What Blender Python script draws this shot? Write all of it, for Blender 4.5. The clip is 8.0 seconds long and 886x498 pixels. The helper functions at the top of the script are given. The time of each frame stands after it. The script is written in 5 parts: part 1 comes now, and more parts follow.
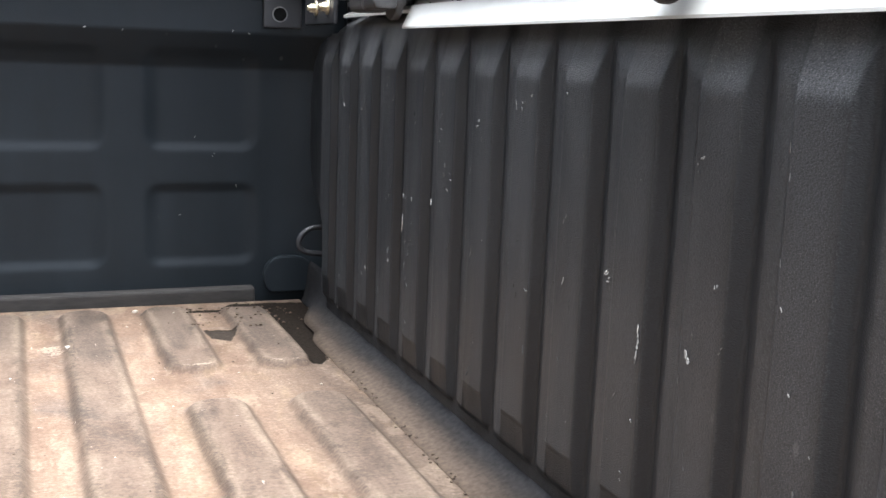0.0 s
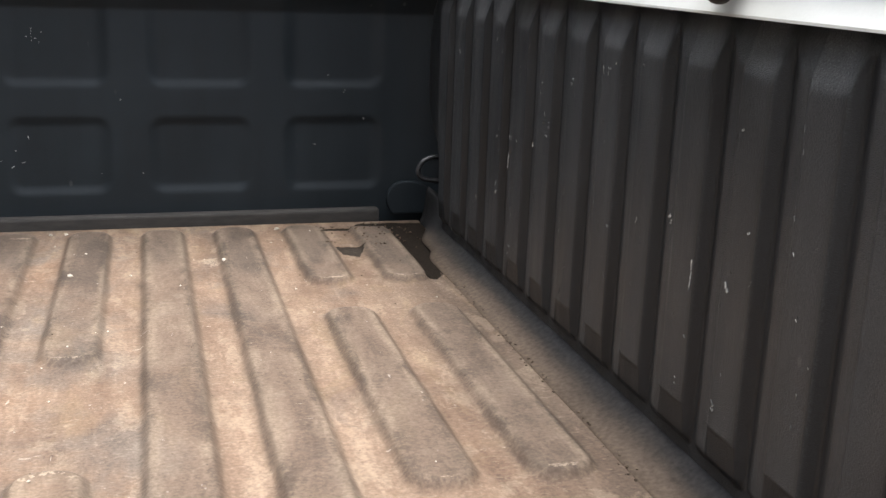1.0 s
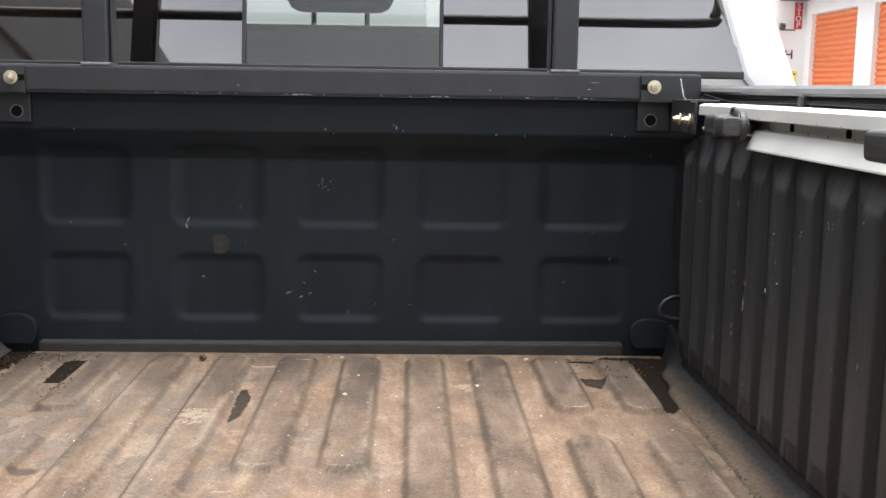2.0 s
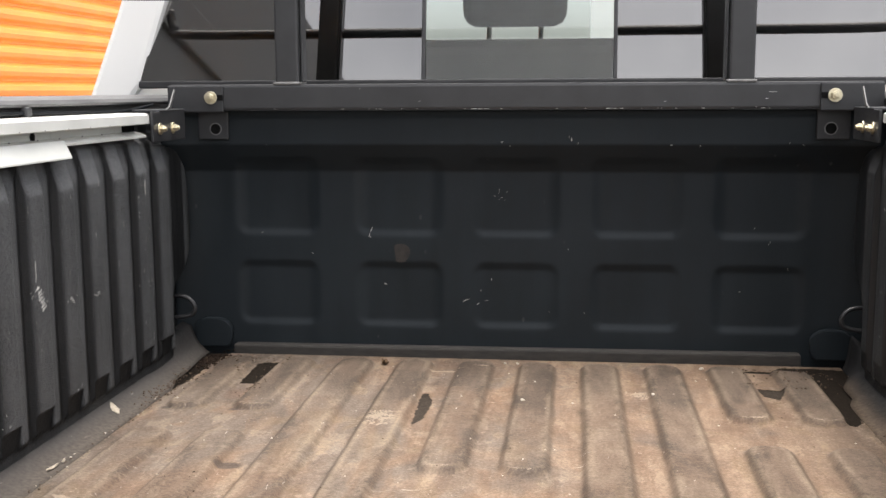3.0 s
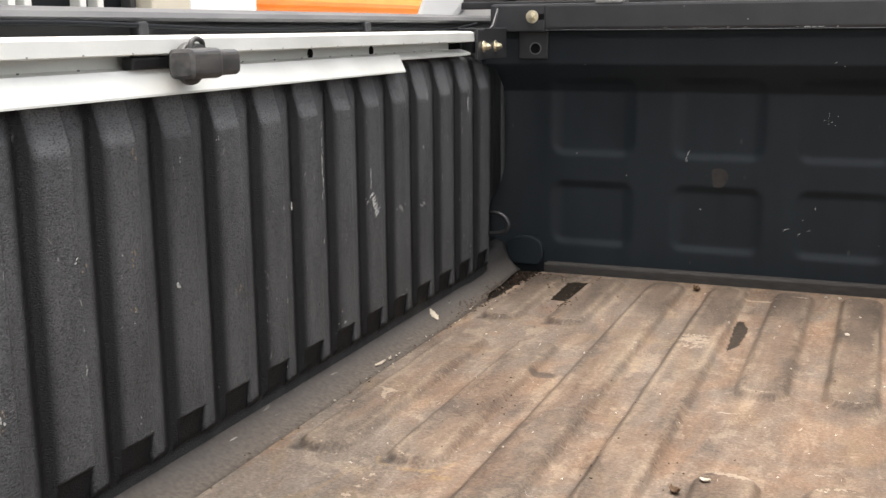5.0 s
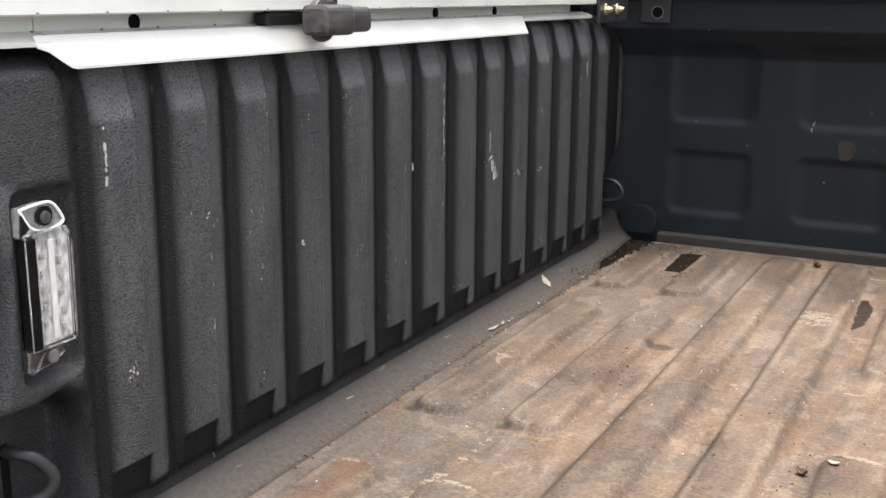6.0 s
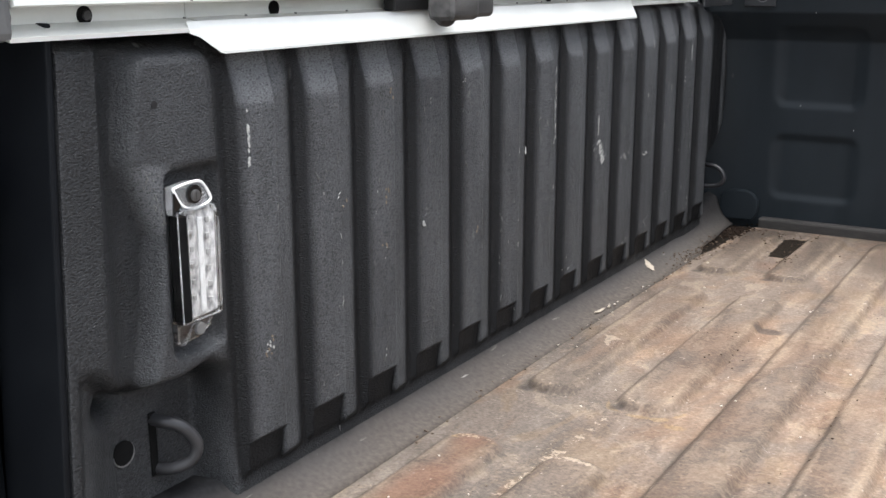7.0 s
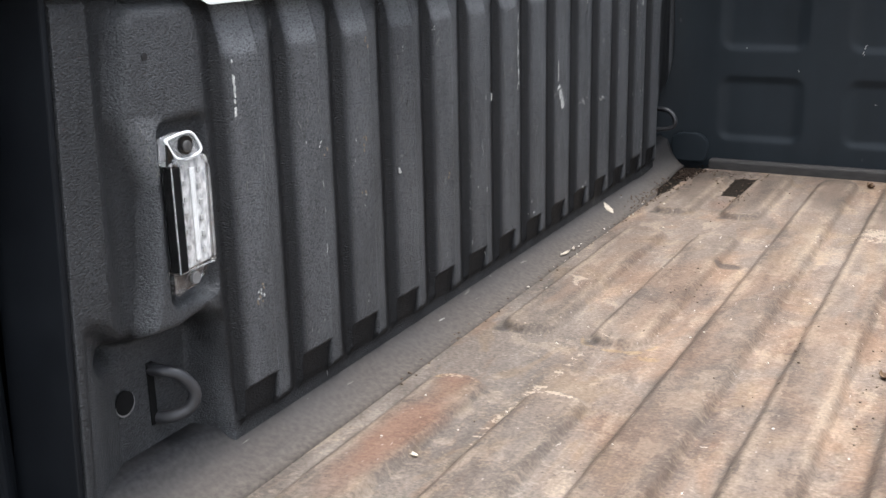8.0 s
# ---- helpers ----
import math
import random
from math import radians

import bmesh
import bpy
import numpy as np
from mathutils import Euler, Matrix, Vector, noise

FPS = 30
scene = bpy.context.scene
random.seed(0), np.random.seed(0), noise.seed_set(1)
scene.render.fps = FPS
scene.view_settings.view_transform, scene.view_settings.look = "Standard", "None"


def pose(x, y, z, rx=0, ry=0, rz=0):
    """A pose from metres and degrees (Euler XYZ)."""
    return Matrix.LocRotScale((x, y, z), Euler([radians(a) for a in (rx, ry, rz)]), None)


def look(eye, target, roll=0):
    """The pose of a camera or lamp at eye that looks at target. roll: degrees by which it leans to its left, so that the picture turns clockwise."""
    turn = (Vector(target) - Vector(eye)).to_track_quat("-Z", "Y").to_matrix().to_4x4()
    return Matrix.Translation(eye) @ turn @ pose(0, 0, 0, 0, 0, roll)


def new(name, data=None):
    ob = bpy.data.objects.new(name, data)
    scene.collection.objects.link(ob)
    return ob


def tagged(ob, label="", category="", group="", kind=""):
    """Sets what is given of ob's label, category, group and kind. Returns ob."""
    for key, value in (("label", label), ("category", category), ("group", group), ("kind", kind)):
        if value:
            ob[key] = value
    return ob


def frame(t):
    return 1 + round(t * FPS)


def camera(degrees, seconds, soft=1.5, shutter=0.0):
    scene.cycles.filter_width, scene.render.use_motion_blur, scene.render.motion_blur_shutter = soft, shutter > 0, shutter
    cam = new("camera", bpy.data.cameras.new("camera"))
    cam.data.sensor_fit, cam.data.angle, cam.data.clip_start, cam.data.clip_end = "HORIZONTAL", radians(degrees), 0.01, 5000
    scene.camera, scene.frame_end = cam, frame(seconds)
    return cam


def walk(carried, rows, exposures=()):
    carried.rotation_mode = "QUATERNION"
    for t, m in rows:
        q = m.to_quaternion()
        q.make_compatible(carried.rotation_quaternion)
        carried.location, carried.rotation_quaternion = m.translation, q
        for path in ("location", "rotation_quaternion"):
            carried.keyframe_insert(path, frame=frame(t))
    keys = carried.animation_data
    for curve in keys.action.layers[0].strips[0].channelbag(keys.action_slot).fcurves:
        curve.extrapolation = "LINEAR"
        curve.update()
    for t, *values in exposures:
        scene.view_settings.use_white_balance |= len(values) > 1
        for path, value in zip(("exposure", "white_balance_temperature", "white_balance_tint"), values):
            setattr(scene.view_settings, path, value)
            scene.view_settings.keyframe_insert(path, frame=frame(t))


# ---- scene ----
cam = camera(44.5, 8.0)
PATH = [
    (0, (0.217, -1.786, 0.405), (0.943, 0.045, 0.06), 2.2),
    (0.5, (0.175, -1.914, 0.461), (0.825, -0.08, -0.001), 1.8),
    (1, (0.161, -1.982, 0.477), (0.681, -0.121, -0.039), 2.0),
    (1.5, (0.14, -2.066, 0.497), (0.391, -0.138, 0.025), 1.4),
    (2, (0.149, -2.136, 0.522), (0.212, -0.159, 0.227), 0.9),
    (2.2, (0.153, -2.156, 0.521), (0.146, -0.175, 0.252), 0.6),
    (3.3, (0.113, -2.19, 0.542), (-0.207, -0.24, 0.236), -0.5),
    (3.5, (0.109, -2.188, 0.536), (-0.272, -0.252, 0.214), -0.6),
    (4, (0.101, -2.203, 0.518), (-0.417, -0.306, 0.156), -0.4),
    (4.5, (0.092, -2.205, 0.514), (-0.557, -0.353, 0.124), -0.5),
    (5.8, (0.049, -2.203, 0.497), (-0.812, -0.451, 0.061), 0.2),
    (6, (0.039, -2.204, 0.503), (-0.853, -0.474, 0.04), 0.4),
    (6.5, (0.021, -2.228, 0.506), (-0.938, -0.538, 0.03), 0.4),
    (7, (0.007, -2.249, 0.502), (-1.003, -0.593, 0.015), -0.1),
    (7.5, (-0.012, -2.28, 0.498), (-1.058, -0.658, -0.026), -1.1),
    (8, (-0.018, -2.297, 0.496), (-0.92, -0.603, -0.069), -1.3),
]
EXPOSURES = [(0.0, 2.75, 6050, 10), (0.5, 2.15, 6200, 10), (1.0, 2.06, 6400, 10), (1.5, 2.10, 6500, 10), (2.2, 1.93, 6450, 10), (3.3, 1.94, 6800, 11), (4.7, 1.88, 6800, 11), (5.8, 1.90, 6650, 11), (6.5, 2.01, 6450, 10), (7.0, 2.08, 6300, 10), (8.0, 2.17, 6150, 10)]
walk(cam, [(t, look(eye, target, roll)) for t, eye, target, roll in PATH], EXPOSURES)

# ---- world, sun, exposure ----
world = bpy.data.worlds.new("sky")
scene.world = world
world.use_nodes = True
wt = world.node_tree
sky = wt.nodes.new("ShaderNodeTexSky")
sky.sky_type = "NISHITA"
sky.sun_disc = False
sky.sun_elevation = radians(88)
sky.sun_rotation = radians(82)
sky.air_density, sky.dust_density, sky.ozone_density = 1.0, 4.0, 1.0
haze = wt.nodes.new("ShaderNodeHueSaturation")   # thin cloud greys the blue
haze.inputs["Saturation"].default_value = 0.30
wt.links.new(sky.outputs[0], haze.inputs["Color"])
cloud_at = wt.nodes.new("ShaderNodeTexCoord")
cloud = wt.nodes.new("ShaderNodeTexNoise")               # soft cloud cover
cloud.inputs["Scale"].default_value, cloud.inputs["Detail"].default_value = 3.2, 6.0
wt.links.new(cloud_at.outputs["Generated"], cloud.inputs["Vector"])
cover = wt.nodes.new("ShaderNodeValToRGB")
cover.color_ramp.elements[0].position, cover.color_ramp.elements[1].position = 0.35, 0.65
cover.color_ramp.elements[0].color, cover.color_ramp.elements[1].color = (0.72, 0.73, 0.75, 1), (1.16, 1.15, 1.14, 1)
wt.links.new(cloud.outputs["Fac"], cover.inputs[0])
veil = wt.nodes.new("ShaderNodeMix")
veil.data_type, veil.blend_type = "RGBA", "MULTIPLY"
veil.inputs[0].default_value = 1.0
wt.links.new(haze.outputs[0], veil.inputs[6])
wt.links.new(cover.outputs[0], veil.inputs[7])
wt.links.new(veil.outputs[2], wt.nodes["Background"].inputs[0])
wt.nodes["Background"].inputs[1].default_value = 0.125
sun = new("sun", bpy.data.lights.new("sun", "SUN"))
sun.data.energy, sun.data.angle, sun.data.color = 1.7, radians(60), (1.0, 0.98, 0.955)
sun.matrix_world = look((0.2, 0.0, 9.0), (0, 0, 0))


# ---- node helpers ----
def start(name, rough=0.6, metal=0.0, spec=0.5):
    m = bpy.data.materials.new(name)
    m.use_nodes = True
    nt = m.node_tree
    b = nt.nodes["Principled BSDF"]
    b.inputs["Roughness"].default_value = rough
    b.inputs["Metallic"].default_value = metal
    b.inputs["Specular IOR Level"].default_value = spec
    return m, nt, b


def put(nt, sock, value):
    if hasattr(value, "is_output"):
        nt.links.new(value, sock)
    elif isinstance(value, tuple) and len(value) == 3 and sock.type == "RGBA":
        sock.default_value = (*value, 1)
    else:
        sock.default_value = value


def coords(nt, scale=(1, 1, 1)):
    tc = nt.nodes.new("ShaderNodeTexCoord")
    mp = nt.nodes.new("ShaderNodeMapping")
    nt.links.new(tc.outputs["Object"], mp.inputs[0])
    mp.inputs["Scale"].default_value = scale
    return mp.outputs[0]


def noisy(nt, vec, scale, detail=4.0, rough=0.55, warp=0.0):
    n = nt.nodes.new("ShaderNodeTexNoise")
    nt.links.new(vec, n.inputs["Vector"])
    n.inputs["Scale"].default_value, n.inputs["Detail"].default_value = scale, detail
    n.inputs["Roughness"].default_value, n.inputs["Distortion"].default_value = rough, warp
    return n.outputs["Fac"]


def cells(nt, vec, scale):
    n = nt.nodes.new("ShaderNodeTexVoronoi")
    nt.links.new(vec, n.inputs["Vector"])
    n.inputs["Scale"].default_value = scale
    return n.outputs["Distance"]


def ramp(nt, fac, *stops):
    n = nt.nodes.new("ShaderNodeValToRGB")
    nt.links.new(fac, n.inputs[0])
    els = n.color_ramp.elements
    while len(els) < len(stops):
        els.new(0.5)
    for e, (p, c) in zip(els, stops):
        e.position = p
        e.color = (*c, 1) if isinstance(c, tuple) else (c, c, c, 1)
    return n.outputs[0]


def blend(nt, fac, a, b, how="MIX"):
    n = nt.nodes.new("ShaderNodeMix")
    n.data_type, n.blend_type = "RGBA", how
    put(nt, n.inputs[0], fac)
    put(nt, n.inputs[6], a)
    put(nt, n.inputs[7], b)
    return n.outputs[2]


def sums(nt, how, a, b=0.0, clamp=False):
    n = nt.nodes.new("ShaderNodeMath")
    n.operation, n.use_clamp = how, clamp
    put(nt, n.inputs[0], a)
    put(nt, n.inputs[1], b)
    return n.outputs[0]


def stored(nt, name):
    n = nt.nodes.new("ShaderNodeAttribute")
    n.attribute_name = name
    return n.outputs["Fac"]


def raised(nt, b, height, strength, depth):
    n = nt.nodes.new("ShaderNodeBump")
    n.inputs["Strength"].default_value, n.inputs["Distance"].default_value = strength, depth
    nt.links.new(height, n.inputs["Height"])
    nt.links.new(n.outputs[0], b.inputs["Normal"])


def worn(name, dark, light, scale, rough, metal=0.0, grain=200.0, bump=0.15, spec=0.5, stretch=(1, 1, 1)):
    """A painted, cast or moulded surface with two scales of variation."""
    m, nt, b = start(name, rough, metal, spec)
    v = coords(nt, stretch)
    a = noisy(nt, v, scale, 6)
    f = noisy(nt, v, grain, 2)
    c = ramp(nt, a, (0.35, dark), (0.68, light))
    put(nt, b.inputs["Base Color"], blend(nt, 0.25, c, blend(nt, f, dark, light)))
    put(nt, b.inputs["Roughness"], sums(nt, "MULTIPLY_ADD", a, 0.25, False))
    r = nt.nodes[-1]
    r.inputs[2].default_value = rough - 0.12
    raised(nt, b, f, bump, 0.002)
    return m


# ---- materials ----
def bedliner(name, dark, light, scuff, rough=0.5, spec=0.5, dusty=0.35, dust_shade=0.0, pebble=300.0, relief=0.0017):
    """Pebbled black bed coating with dust, pale scratches and nicks; the ribs' light and shade are painted in too."""
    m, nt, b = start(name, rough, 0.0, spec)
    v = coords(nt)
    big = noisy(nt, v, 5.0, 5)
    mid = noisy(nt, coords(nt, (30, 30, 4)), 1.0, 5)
    peb = noisy(nt, coords(nt, (1.0, 0.6, 1.15) if dust_shade else (1, 1, 1)), pebble, 2, 0.5)
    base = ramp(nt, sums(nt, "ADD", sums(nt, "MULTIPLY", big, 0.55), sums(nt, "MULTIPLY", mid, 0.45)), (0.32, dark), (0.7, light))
    # dust plus the ribs' light and shade, painted into the colour
    if dust_shade:
        shade_mix = sums(nt, "MULTIPLY", stored(nt, "dust_shade"), ramp(nt, noisy(nt, coords(nt, (25, 25, 9)), 1.0, 5, 0.65), (0.25, 0.45), (0.7, 1.0)))
        base = blend(nt, sums(nt, "MULTIPLY", shade_mix, dust_shade), base, (0.118, 0.122, 0.127))
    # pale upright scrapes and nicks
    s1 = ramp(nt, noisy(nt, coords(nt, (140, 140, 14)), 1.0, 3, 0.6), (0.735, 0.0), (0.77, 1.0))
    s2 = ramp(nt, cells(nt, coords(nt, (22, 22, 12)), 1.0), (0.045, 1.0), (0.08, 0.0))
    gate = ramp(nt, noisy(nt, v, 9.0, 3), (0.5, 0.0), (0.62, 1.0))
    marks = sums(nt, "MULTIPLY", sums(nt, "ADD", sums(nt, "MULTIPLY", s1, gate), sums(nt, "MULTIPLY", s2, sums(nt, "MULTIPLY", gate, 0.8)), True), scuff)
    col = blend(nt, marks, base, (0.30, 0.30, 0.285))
    col = blend(nt, sums(nt, "MULTIPLY", peb, sums(nt, "MULTIPLY", sums(nt, "ADD", 0.15, sums(nt, "MULTIPLY", stored(nt, "dust_shade"), 0.85)), dusty) if dust_shade else dusty), col, blend(nt, 0.5, col, (0.064, 0.066, 0.068)))
    if dust_shade:   # dust and glints painted on the tips of the pebbles, shade painted in the hollows between them
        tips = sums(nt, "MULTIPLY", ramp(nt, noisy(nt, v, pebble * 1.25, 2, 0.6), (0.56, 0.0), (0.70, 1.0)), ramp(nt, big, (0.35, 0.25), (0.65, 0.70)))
        tips = sums(nt, "MULTIPLY", tips, sums(nt, "ADD", 0.12, sums(nt, "MULTIPLY", stored(nt, "dust_shade"), 0.88)))
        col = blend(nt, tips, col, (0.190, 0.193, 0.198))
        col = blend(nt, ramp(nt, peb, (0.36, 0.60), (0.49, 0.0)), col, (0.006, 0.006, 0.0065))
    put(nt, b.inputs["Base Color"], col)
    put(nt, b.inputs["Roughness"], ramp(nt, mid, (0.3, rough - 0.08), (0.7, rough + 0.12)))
    raised(nt, b, peb, 1.0 if dust_shade else 0.25, relief if dust_shade else 0.001)
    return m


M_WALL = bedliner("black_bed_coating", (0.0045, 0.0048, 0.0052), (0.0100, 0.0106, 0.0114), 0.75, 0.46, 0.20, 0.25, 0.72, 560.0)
# right wall: less relief and a weaker rib pattern
M_RIGHTWALL = bedliner("smoother_bed_coating", (0.0074, 0.0082, 0.0094), (0.0122, 0.0134, 0.0150), 0.22, 0.40, 0.45, 0.12, 0.25, 800.0, 0.0005)
M_BULK = bedliner("black_bulkhead_coating", (0.0070, 0.0104, 0.0132), (0.0146, 0.0198, 0.0240), 0.16, 0.48, 0.22, 0.12, 0.0, 700.0)
M_EDGE, _nt, _b = start("dusty_grey_edge", 0.88, 0.0, 0.15)
_v = coords(_nt)
_a = noisy(_nt, coords(_nt, (14, 4, 14)), 1.0, 6, 0.6)
_f = noisy(_nt, _v, 160, 3)
_w = ramp(_nt, noisy(_nt, coords(_nt, (90, 16, 90)), 1.0, 4), (0.68, 0.0), (0.74, 1.0))
put(_nt, _b.inputs["Base Color"], blend(_nt, sums(_nt, "MULTIPLY", _w, 0.5), blend(_nt, 0.3, ramp(_nt, _a, (0.3, (0.050, 0.046, 0.043)), (0.55, (0.072, 0.067, 0.063)), (0.75, (0.098, 0.090, 0.082))), ramp(_nt, _f, (0.3, (0.050, 0.046, 0.043)), (0.7, (0.092, 0.085, 0.078)))), (0.32, 0.30, 0.27)))
_s = _nt.nodes.new("ShaderNodeSeparateXYZ")
_nt.links.new(_v, _s.inputs[0])
_near = ramp(_nt, sums(_nt, "ADD", sums(_nt, "ABSOLUTE", _s.outputs[0]), sums(_nt, "MULTIPLY", sums(_nt, "SUBTRACT", _a, 0.5), 0.06)), (0.612, 1.0), (0.655, 0.0))
_old = _b.inputs["Base Color"].links[0].from_socket
put(_nt, _b.inputs["Base Color"], blend(_nt, sums(_nt, "MULTIPLY", _near, 0.75), _old, ramp(_nt, _f, (0.3, (0.088, 0.074, 0.062)), (0.7, (0.150, 0.126, 0.104)))))
_old = _b.inputs["Base Color"].links[0].from_socket
_brown = sums(_nt, "MULTIPLY", ramp(_nt, _s.outputs[0], (0.0, 0.0), (0.2, 1.0)), ramp(_nt, _a, (0.3, 0.88), (0.65, 0.98)))
# wall shade painted on the right strip: the brown darkens away from the floor
_inner = ramp(_nt, sums(_nt, "ADD", _s.outputs[0], sums(_nt, "MULTIPLY", sums(_nt, "SUBTRACT", _a, 0.5), 0.05)), (0.606, 1.0), (0.646, 0.0))
_old = blend(_nt, _brown, _old, blend(_nt, _inner, ramp(_nt, _f, (0.3, (0.024, 0.019, 0.015)), (0.7, (0.046, 0.037, 0.030))), ramp(_nt, _f, (0.3, (0.092, 0.068, 0.050)), (0.7, (0.150, 0.112, 0.082)))))
_scr = ramp(_nt, noisy(_nt, coords(_nt, (130, 22, 60)), 1.0, 3, 0.6, 0.6), (0.735, 0.0), (0.755, 1.0))
put(_nt, _b.inputs["Base Color"], blend(_nt, sums(_nt, "MULTIPLY", _scr, 0.6), _old, (0.40, 0.385, 0.36)))
_old = _b.inputs["Base Color"].links[0].from_socket
# strip goes to near black along the walls
_up = ramp(_nt, sums(_nt, "ADD", sums(_nt, "ADD", sums(_nt, "ABSOLUTE", _s.outputs[0]), ramp(_nt, _s.outputs[0], (0.0, 0.0), (0.2, 0.018))), sums(_nt, "MULTIPLY", sums(_nt, "SUBTRACT", _a, 0.5), 0.03)), (0.650, 0.0), (0.676, 1.0))
put(_nt, _b.inputs["Base Color"], blend(_nt, _up, blend(_nt, 1.0, _old, (0.74, 0.74, 0.74), "MULTIPLY"), ramp(_nt, _f, (0.3, (0.009, 0.009, 0.010)), (0.7, (0.020, 0.020, 0.021)))))
raised(_nt, _b, _f, 0.15, 0.0008)

# the worn tan floor: brown dust over grey wear, streaks along the bed, bare black spots, rust and paint stains
M_FLOOR, _nt, _b = start("worn_tan_floor", 0.82, 0.0, 0.22)
_v = coords(_nt)
_streak = noisy(_nt, coords(_nt, (15, 4.0, 1)), 1.0, 6, 0.58, 0.9)
_blot = noisy(_nt, coords(_nt, (6, 4.5, 1)), 1.0, 7, 0.62, 1.1)
_cross = noisy(_nt, coords(_nt, (9, 22, 1)), 1.0, 2, 0.5, 2.2)
_fine = noisy(_nt, _v, 240, 3, 0.6)
_wipe = noisy(_nt, coords(_nt, (46, 8, 1)), 1.0, 2, 0.5, 1.0)
_mix = sums(_nt, "ADD", sums(_nt, "MULTIPLY", _streak, 0.60), sums(_nt, "ADD", sums(_nt, "MULTIPLY", _wipe, 0.17), sums(_nt, "ADD", sums(_nt, "MULTIPLY", _cross, 0.13), sums(_nt, "MULTIPLY", _fine, 0.10))))
_tan = ramp(_nt, _mix, (0.32, (0.100, 0.064, 0.043)), (0.44, (0.164, 0.111, 0.076)), (0.54, (0.222, 0.157, 0.110)), (0.67, (0.325, 0.244, 0.176)))
_grey = ramp(_nt, _mix, (0.32, (0.056, 0.049, 0.043)), (0.45, (0.096, 0.086, 0.075)), (0.56, (0.138, 0.124, 0.108)), (0.68, (0.225, 0.200, 0.170)))
_sep = _nt.nodes.new("ShaderNodeSeparateXYZ")
_nt.links.new(_v, _sep.inputs[0])
_side = sums(_nt, "ADD", sums(_nt, "MULTIPLY", _sep.outputs[0], -0.30), _blot)
_right = ramp(_nt, _sep.outputs[0], (0.0, 0.0), (0.25, 1.0))
_left = sums(_nt, "SUBTRACT", 1.0, sums(_nt, "MULTIPLY", _right, 0.75))
_out = sums(_nt, "SUBTRACT", sums(_nt, "MULTIPLY", sums(_nt, "ADD", _sep.outputs[1], 0.90), -0.35), _sep.outputs[0])   # grows towards the rear left corner
_rim = ramp(_nt, sums(_nt, "SUBTRACT", _out, sums(_nt, "MULTIPLY", sums(_nt, "SUBTRACT", _blot, 0.5), 0.22)), (0.40, 0.0), (0.58, 0.85))
_col = blend(_nt, sums(_nt, "MAXIMUM", ramp(_nt, _side, (0.44, 0.0), (0.62, 0.66)), _rim), _tan, _grey)
_rim = ramp(_nt, sums(_nt, "ADD", _sep.outputs[0], sums(_nt, "MULTIPLY", sums(_nt, "SUBTRACT", _blot, 0.5), 0.16)), (0.46, 0.0), (0.60, 0.88))
_col = blend(_nt, _rim, _col, ramp(_nt, _mix, (0.34, (0.074, 0.055, 0.041)), (0.64, (0.140, 0.107, 0.080))))
_film = ramp(_nt, noisy(_nt, coords(_nt, (12, 8, 1)), 1.0, 7, 0.68, 0.6), (0.50, 0.0), (0.535, 1.0))
_col = blend(_nt, sums(_nt, "MULTIPLY", sums(_nt, "MULTIPLY", _film, _left), 0.28), _col, ramp(_nt, _fine, (0.3, (0.092, 0.073, 0.058)), (0.7, (0.175, 0.140, 0.110))))
_warm = ramp(_nt, noisy(_nt, coords(_nt, (8, 3, 3)), 1.0, 8, 0.62, 0.8), (0.52, 0.0), (0.62, 1.0))
_col = blend(_nt, sums(_nt, "MULTIPLY", sums(_nt, "MULTIPLY", _warm, _left), 0.50), _col, ramp(_nt, _mix, (0.38, (0.125, 0.072, 0.043)), (0.62, (0.270, 0.172, 0.105))))
_ochre = ramp(_nt, noisy(_nt, coords(_nt, (11, 5, 3)), 1.0, 6, 0.60, 1.4), (0.56, 0.0), (0.64, 1.0))   # yellowish dust in drifts
_col = blend(_nt, sums(_nt, "MULTIPLY", _ochre, 0.36), _col, ramp(_nt, _mix, (0.38, (0.150, 0.105, 0.060)), (0.62, (0.270, 0.200, 0.125))))
_wisp = ramp(_nt, noisy(_nt, coords(_nt, (34, 64, 1)), 1.0, 4, 0.62, 2.6), (0.57, 0.0), (0.66, 1.0))   # short pale rubs in all directions
_col = blend(_nt, sums(_nt, "MULTIPLY", _wisp, 0.30), _col, (0.34, 0.285, 0.215))
_dust = ramp(_nt, noisy(_nt, coords(_nt, (19, 12, 1)), 1.0, 7, 0.68, 0.3), (0.55, 0.0), (0.59, 1.0))
_col = blend(_nt, sums(_nt, "MULTIPLY", _dust, 0.26), _col, (0.37, 0.295, 0.215))
_rib = stored(_nt, "rib")
_col = blend(_nt, sums(_nt, "MULTIPLY", _rib, sums(_nt, "ADD", 0.20, sums(_nt, "MULTIPLY", _right, 0.30))), _col, ramp(_nt, _mix, (0.36, (0.070, 0.055, 0.043)), (0.62, (0.165, 0.130, 0.100))))
_front = stored(_nt, "front")
_col = blend(_nt, sums(_nt, "MULTIPLY", _rib, sums(_nt, "MULTIPLY", _front, 0.80)), _col, ramp(_nt, _mix, (0.36, (0.055, 0.043, 0.034)), (0.62, (0.115, 0.090, 0.069))))
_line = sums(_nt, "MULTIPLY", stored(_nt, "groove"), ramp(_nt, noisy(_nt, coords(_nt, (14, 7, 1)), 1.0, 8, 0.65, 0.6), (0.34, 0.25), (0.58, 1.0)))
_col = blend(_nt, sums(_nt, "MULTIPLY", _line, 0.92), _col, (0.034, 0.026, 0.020))
